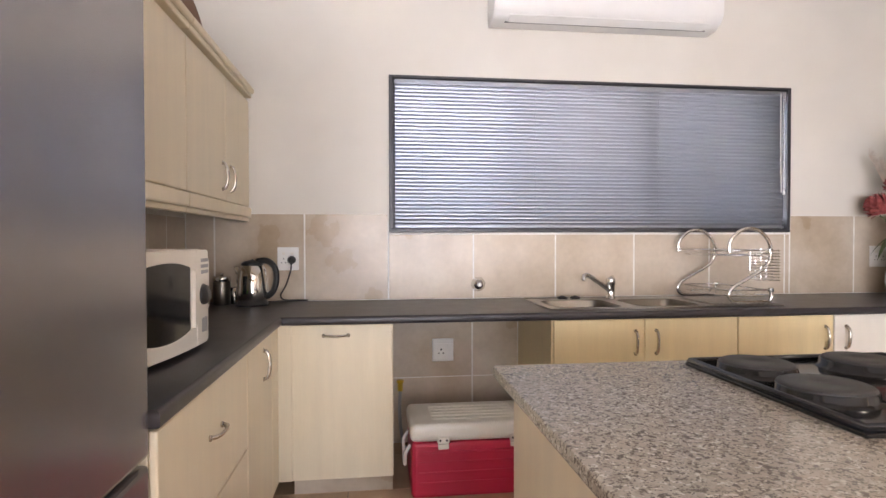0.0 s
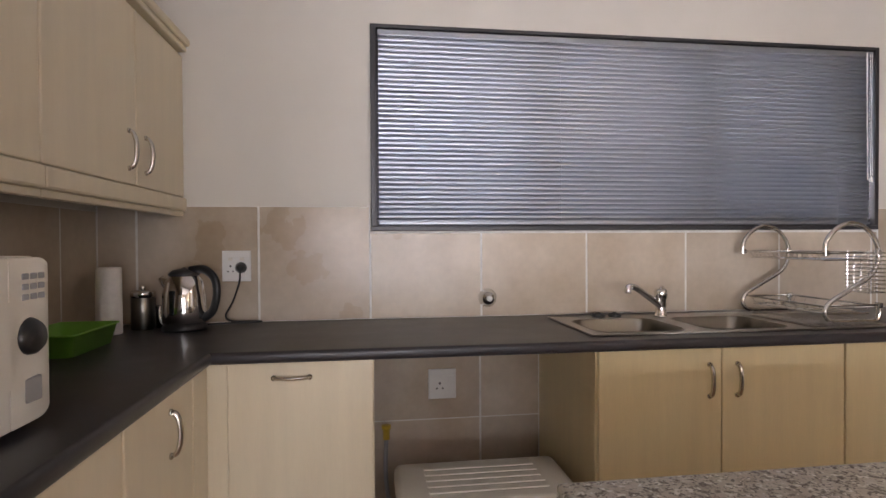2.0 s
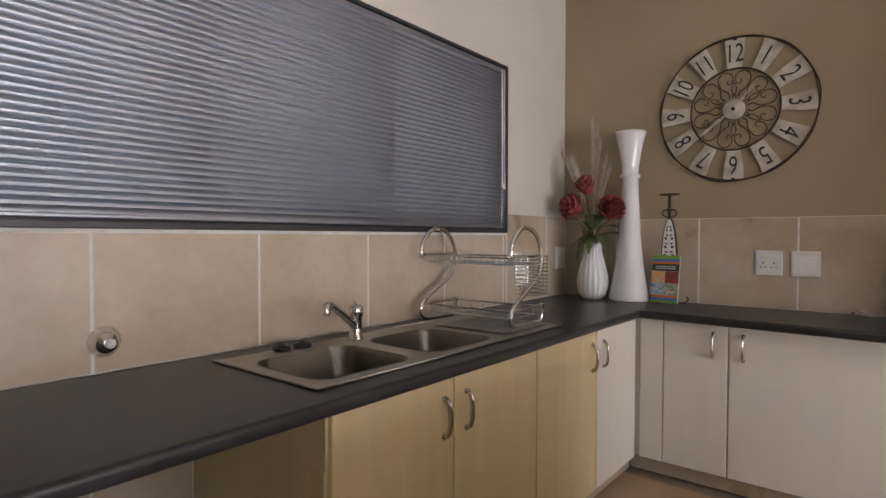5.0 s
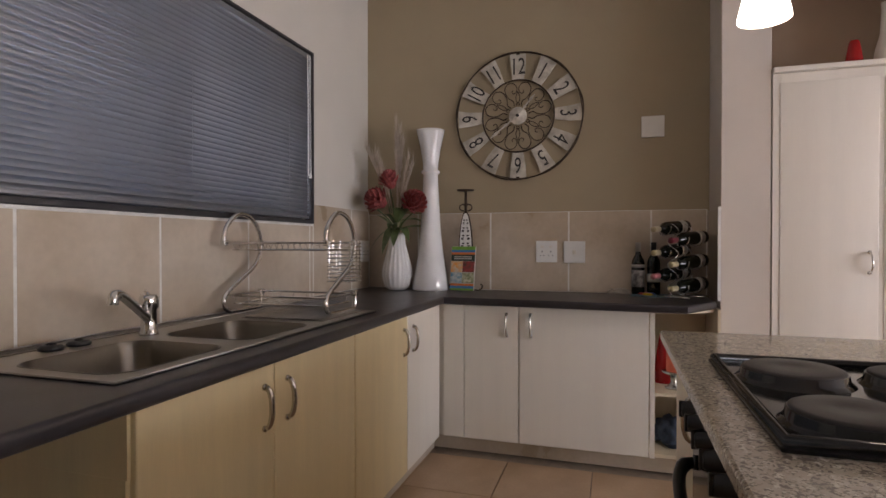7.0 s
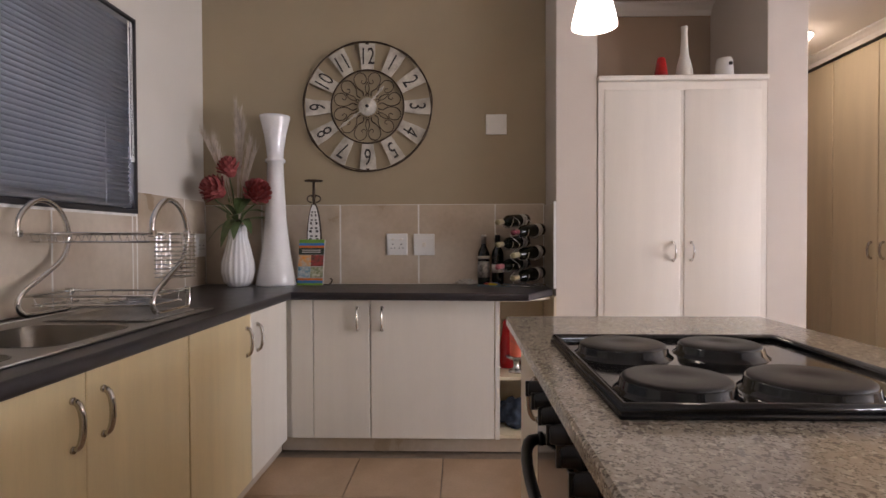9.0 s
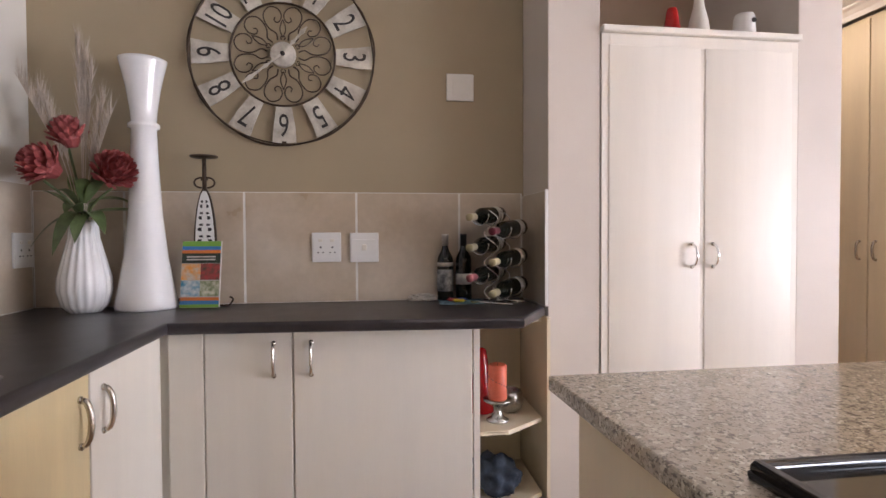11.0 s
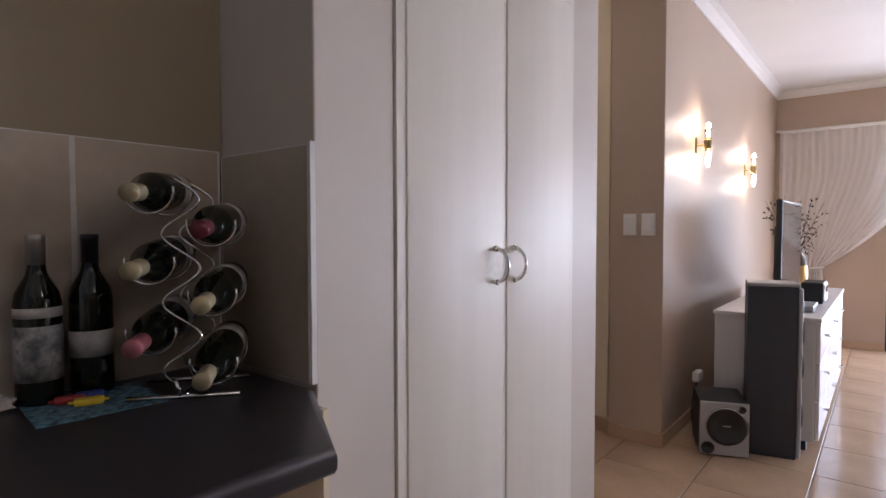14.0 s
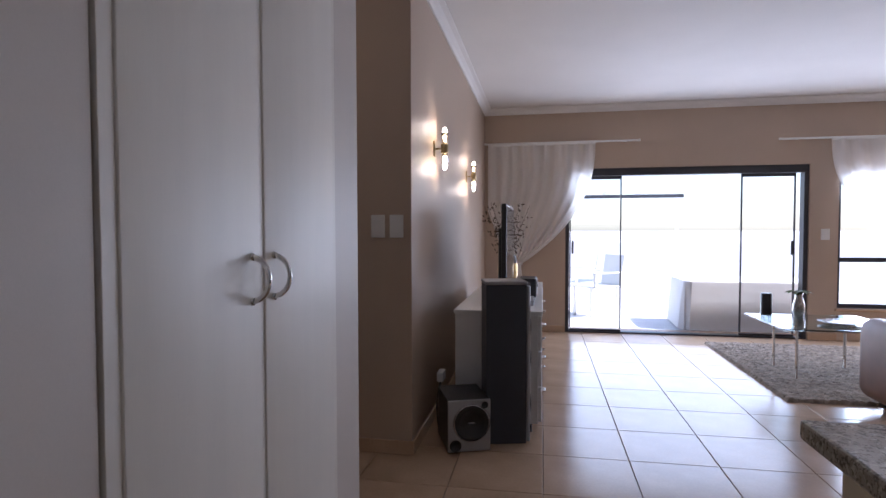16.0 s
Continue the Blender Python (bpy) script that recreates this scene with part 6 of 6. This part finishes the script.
bv = thing("branch_vase", (3.40, -2.62, 0.730), "dark and gold vase of twigs behind the television", "vase")
part("pot", lathe([(0.05, 0), (0.075, 0.04), (0.09, 0.14), (0.075, 0.24), (0.045, 0.29), (0.055, 0.31), (0.048, 0.308), (0.04, 0.28)], seg=28), M_CLOCKI, bv, "", 40)
part("gold_band", lathe([(0.0765, 0.045), (0.0905, 0.10), (0.0915, 0.15), (0.086, 0.19)], seg=28, cap=False), mat("gold_glaze", (0.60, 0.40, 0.13), 0.3, 0.6, 0.2, 20, 90, 0.1), bv, "gold glazed band", 40)
for k in range(16):
    a = k * 2.4
    e = Vector((0.22 * math.cos(a) * (0.5 + 0.5 * random.random()), 0.26 * math.sin(a) * (0.5 + 0.5 * random.random()), 0.48 + 0.28 * random.random()))
    tw_ = part("twig", tube(smooth_path([(0, 0, 0.25), e * 0.5 + Vector((0, 0, 0.12)), e]), 0.003, 5, taper=0.4), M_CLOCKI, bv)
    bm = bmesh.new()
    for q in range(14):
        t = 0.45 + 0.55 * random.random()
        c = e * t + Vector((random.gauss(0, 0.03), random.gauss(0, 0.03), 0.07 * (1 - t) + random.gauss(0, 0.025)))
        d = Vector((random.gauss(0, 1), random.gauss(0, 1), random.gauss(0, 1))).normalized()
        f = d.orthogonal().normalized()
        v = [bm.verts.new(p) for p in (c - d * 0.016, c + f * 0.008, c + d * 0.016, c - f * 0.008)]
        bm.faces.new(v)
    part("leaves", bm, M_CLOCKI, tw_)
pg = thing("power_strip", (3.70, -0.98, 0.30), "white plug adaptor hanging behind the sideboard", "plug")
part("adaptor", box(-0.02, 0.02, -0.05, 0.05, 0, 0.06, 0.008), M_WHITEP, pg)
part("hanging_cord", tube(smooth_path([(0.0, 0, 0.005), (0.02, 0.04, -0.12), (0.0, 0.08, -0.26), (-0.03, 0.05, -0.293)]), 0.005, 6), M_BLACKP, pg, "", 60)

rug = thing("rug", (0.1, -2.93, 0), "beige shaggy wool rug on the tiles", "rug")
bm = bmesh.new()
NX, NYY = 130, 100
g = [[bm.verts.new((-1.3 + 2.6 * i / NX + random.gauss(0, 0.004), -1.02 + 2.04 * j / NYY + random.gauss(0, 0.004), 0.018 + 0.012 * random.random() if 0 < i < NX and 0 < j < NYY else 0.001)) for j in range(NYY + 1)] for i in range(NX + 1)]
for i in range(NX):
    for j in range(NYY):
        bm.faces.new((g[i][j], g[i + 1][j], g[i + 1][j + 1], g[i][j + 1]))
part("woven_surface", bm, M_RUG, rug)

gt_ = thing("glass_coffee_table", (0.82, -2.72, 0), "low glass-topped coffee table on the rug", "table")
top = part("tabletop", box(-0.46, 0.46, -0.42, 0.42, 0.438, 0.45, 0.003), glass_mat("tinted_table_glass", (0.55, 0.68, 0.72)), gt_, "clear glass top")
top.visible_shadow = False
for x in (-0.28, 0.28):
    for y in (-0.22, 0.22):
        part("leg", lathe([(0.016, 0.012), (0.012, 0.02), (0.011, 0.43), (0.022, 0.438)], (x, y, 0), 14), M_CHROME, gt_, "chrome leg", 40)
bc = thing("black_candle", (1.12, -3.06, 0.45), "black cylinder candle on the glass table", "candle")
part("wax", lathe([(0.045, 0), (0.046, 0.006), (0.046, 0.19), (0.04, 0.195), (0, 0.19)], seg=24), M_BLACKP, bc, "", 40)
part("wick", tube([(0, 0, 0.188), (0, 0, 0.203)], 0.0015, 5), M_LABEL, bc)
pv = thing("plant_vase", (0.86, -3.05, 0.45), "bulbous silver vase with short green plant", "vase")
part("pot", lathe([(0.035, 0), (0.052, 0.04), (0.048, 0.10), (0.026, 0.17), (0.034, 0.21), (0.028, 0.209)], seg=26), M_SILVER, pv, "", 40)
for k in range(9):
    a = k * 2.4
    part("leaf", leaf((0, 0, 0.19), (math.cos(a), math.sin(a), 0.8), 0.15, 0.022, 0.6), M_GREEN, pv, "", 60)
dp = thing("serving_plate", (0.72, -2.62, 0.45), "oval silver serving plate on the table", "plate")
part("dish", lathe([(0.06, 0), (0.08, 0.004), (0.14, 0.022), (0.145, 0.026), (0.08, 0.010), (0, 0.008)], seg=32, sx=1.2), M_SILVER, dp, "", 40)
part("foot_ring", lathe([(0.05, 0.0), (0.055, 0.0), (0.055, 0.003), (0.05, 0.003)], seg=24), M_SILVER, dp)

so = thing("sofa", (-0.12, -1.55, 0), "brown leather two-seat sofa facing the door", "sofa")
part("base", box(-0.98, 0.98, -0.40, 0.42, 0.06, 0.30, 0.03), M_SOFA, so)
for x in (-0.40, 0.40):
    part("seat_cushion", box(x - 0.385, x + 0.385, -0.42, 0.22, 0.302, 0.46, 0.05, seg=4), M_SOFA, so, "", 50)
    part("back_cushion", box(x - 0.385, x + 0.385, 0.20, 0.44, 0.40, 0.84, 0.07, seg=4), M_SOFA, so, "", 50)
for s in (-1, 1):
    part("arm", box(s * 0.94 - 0.13, s * 0.94 + 0.13, -0.43, 0.43, 0.06, 0.61, 0.09, seg=5), M_SOFA, so, "padded rounded arm", 50)
for x in (-0.9, 0.9):
    for y in (-0.35, 0.36):
        part("foot", lathe([(0.02, 0), (0.028, 0.062)], (x, y, 0), 12), M_BLACKP, so)

# corridor cupboards
for i in range(4):
    x0 = 4.095 + i * 0.475
    cu = thing("hall_cupboard", (x0 + 0.237, -0.86, 0), "cream full-height built-in hall cupboard", "cupboard", "hall cupboards")
    part("body", box(-0.236, 0.236, -0.27, 0.245, 0.0, CZ - 0.08), M_CAB, cu)
    d = part("door", box(-0.233, 0.233, 0.246, 0.266, 0.09, CZ - 0.10, 0.004), M_CAB, cu)
    hx = 0.18 if i % 2 == 0 else -0.18
    part("handle", bow((hx, 0.266, 1.09), (0, 0, 1), (0, 1, 0), 0.115), M_HANDLE, d, "satin nickel bow handle", 50)
    part("plinth", box(-0.236, 0.236, 0.246, 0.255, 0, 0.085), M_FTILE, cu)
hl = thing("ceiling_lamp", (4.75, -0.08, CZ - 0.07), "lit opal dome ceiling lamp in the corridor", "lamp")
part("dome", lathe([(0.0, 0.0), (0.08, 0.008), (0.13, 0.035), (0.145, 0.062)], seg=28), M_SHADEL, hl, "", 40)
part("ring", lathe([(0.15, 0.06), (0.152, 0.069), (0.14, 0.069)], seg=28, cap=False), M_CHROME, hl, "", 40)
lamp("corridor_light", "POINT", 0.5, Matrix.Translation((4.75, -0.08, CZ - 0.16)), (1.0, 0.78, 0.52), (0.12, 0.1))
lamp("pendant_light", "POINT", 0.5, Matrix.Translation((PXY[0], PXY[1], 1.85)), (1.0, 0.86, 0.66), (0.06, 0.05))

# ---- outside ----
gr = setting("ground", box(-600, 600, -600, 600, -0.35, -0.205), M_PATIO, "pale open ground round the house", "ground")
setting("pavement_patio", box(-3.5, 5.5, -9.8, SY - 0.2, -0.20, -0.015), M_PATIO, "pale tiled patio floor", "patio")
setting("wall_patio", box(-3.5, 5.5, -10.0, -9.8, -0.20, 0.95), M_OUTW, "low white patio wall", "wall")
pgl = thing("pergola", (1.0, -17.5, 0), "white garden pergola with a dark front beam", "pergola")
for x in (-2.4, 2.6):
    part("post", box(x - 0.05, x + 0.05, -0.05, 0.05, -0.015, 2.30, 0.005), M_OUTW, pgl)
part("front_beam", box(-2.6, 2.8, -0.05, 0.05, 2.30, 2.42, 0.004), M_ALU, pgl, "dark beam")
for i in range(5):
    x = -2.4 + i * 1.2
    part("rafter", box(x - 0.025, x + 0.025, -1.4, 0.8, 2.42, 2.50, 0.003), M_OUTW, pgl)
ot = thing("patio_table", (0.62, -5.25, -0.015), "patio table under a long white cloth", "table")
bm = bmesh.new()
ring_ = rrect(-0.75, 0.75, -0.42, 0.42, 0.08, 4)
nr = len(ring_)
lay = []
for z, k, w in ((0.60, 1.0, 0), (0.585, 1.01, 0.002), (0.36, 1.03, 0.02), (0.008, 1.05, 0.035)):
    lay.append([bm.verts.new((x * k + w * math.cos(i * 1.9), y * k + w * math.sin(i * 1.7), z)) for i, (x, y) in enumerate(ring_)])
bm.faces.new(lay[0])
for p, q in zip(lay, lay[1:]):
    for i in range(nr):
        bm.faces.new((p[i], p[(i + 1) % nr], q[(i + 1) % nr], q[i]))
part("cloth", bm, M_OUTW, ot, "long white tablecloth")
for x in (-0.6, 0.6):
    for y in (-0.3, 0.3):
        part("leg", box(x - 0.03, x + 0.03, y - 0.03, y + 0.03, 0, 0.58, 0.003), M_WHITEP, ot)


def patio_chair():
    c = thing("patio_chair", (0, 0, 0), "white plastic patio armchair", "chair", "patio chairs")
    part("seat", box(-0.24, 0.24, -0.24, 0.24, 0.42, 0.45, 0.012), M_WHITEP, c)
    b = box(-0.22, 0.22, -0.015, 0.015, 0.0, 0.44, 0.012)
    b.transform(pose(0, -0.25, 0.44, 10))
    part("backrest", b, M_WHITEP, c)
    for x in (-0.21, 0.21):
        for y in (-0.21, 0.21):
            part("leg", box(x - 0.02, x + 0.02, y - 0.02, y + 0.02, 0, 0.43, 0.005), M_WHITEP, c)
        part("armrest", box(x * 1.15 - 0.025, x * 1.15 + 0.025, -0.24, 0.22, 0.62, 0.645, 0.008), M_WHITEP, c)
        part("arm_post", box(x * 1.15 - 0.018, x * 1.15 + 0.018, 0.15, 0.19, 0.44, 0.62, 0.004), M_WHITEP, c)
    return c


pc = patio_chair()
pc.matrix_world = pose(2.55, -6.5, -0.015, 0, 0, -100)
copy_thing(pc, pose(2.35, -5.75, -0.015, 0, 0, -60))

# ---- wall tiles: each a piece on its wall ----
TT = 0.0115


def wall_tiles(wall, axis, face, joints, z0, z1, side, skip=()):
    """A row of tiles on a wall face. axis: the wall runs along x or y; side: the way that the tiles stand out."""
    for a, b in zip(joints, joints[1:]):
        lo, hi = min(a, b) + 0.0045, max(a, b) - 0.0045
        p, q = sorted((face + side * 0.0035, face + side * TT))
        bm = box(lo, hi, p, q, z0 + 0.002, z1 - 0.002, 0.0012, seg=1) if axis == "x" else box(p, q, lo, hi, z0 + 0.002, z1 - 0.002, 0.0012, seg=1)
        me = bpy.data.meshes.new("wall_tile")
        bm.to_mesh(me)
        bm.free()
        me.materials.append(M_WTILE)
        t = new("wall_tile", me)
        t.parent = wall
    e0, e1 = min(joints), max(joints)
    p, q = sorted((face, face + side * 0.0109))
    bm = box(e0, e1, p, q, z0, z1) if axis == "x" else box(p, q, e0, e1, z0, z1)
    me = bpy.data.meshes.new("grout")
    bm.to_mesh(me)
    bm.free()
    me.materials.append(M_GROUT)
    g = new("grout", me)
    g.parent = wall


NT, ET = 1.425, 1.40
wall_tiles(wall_n, "x", NY, [KX + 0.012, -0.402, 0.124, 0.632], ZT, NT, -1)
wall_tiles(wall_n, "x", NY, [0.632, 1.166, 1.701, 2.232, 2.759, 3.305, 3.342], ZT, 1.300, -1)
wall_tiles(wall_n, "x", NY, [3.342, 3.825, EX - 0.012], ZT, NT, -1)
wall_tiles(wall_n, "x", NY, [0.642, 1.158, 1.455], 0.405, CT, -1)
wall_tiles(wall_n, "x", NY, [0.642, 1.158, 1.455], 0.0, 0.405, -1)
wall_tiles(wall_k, "y", KX, [1.86, 2.25, 2.775, 3.30, 3.70, NY - 0.012], ZT, 1.40, 1)
wall_tiles(wall_e, "y", EX, [1.822, 2.130, 2.615, 3.115, 3.62, NY - 0.012], ZT, ET, -1)
wall_tiles(col_l, "x", 1.808, [COLX + 0.006, EX - 0.012], ZT, ET - 0.012, 1)
setting("trim_tile_edge", box(COLX - 0.004, COLX + 0.006, 1.808, 1.822, ZT, ET - 0.008, 0.001), M_WHITEP, "white edging strip on the tiles", "trim")
setting("trim_sill_kitchen", box(WIN[0] - 0.012, WIN[1] + 0.012, NY - 0.013, NY, 1.300, 1.309, 0.001), M_GROUT, "pale grout line under the window", "trim")
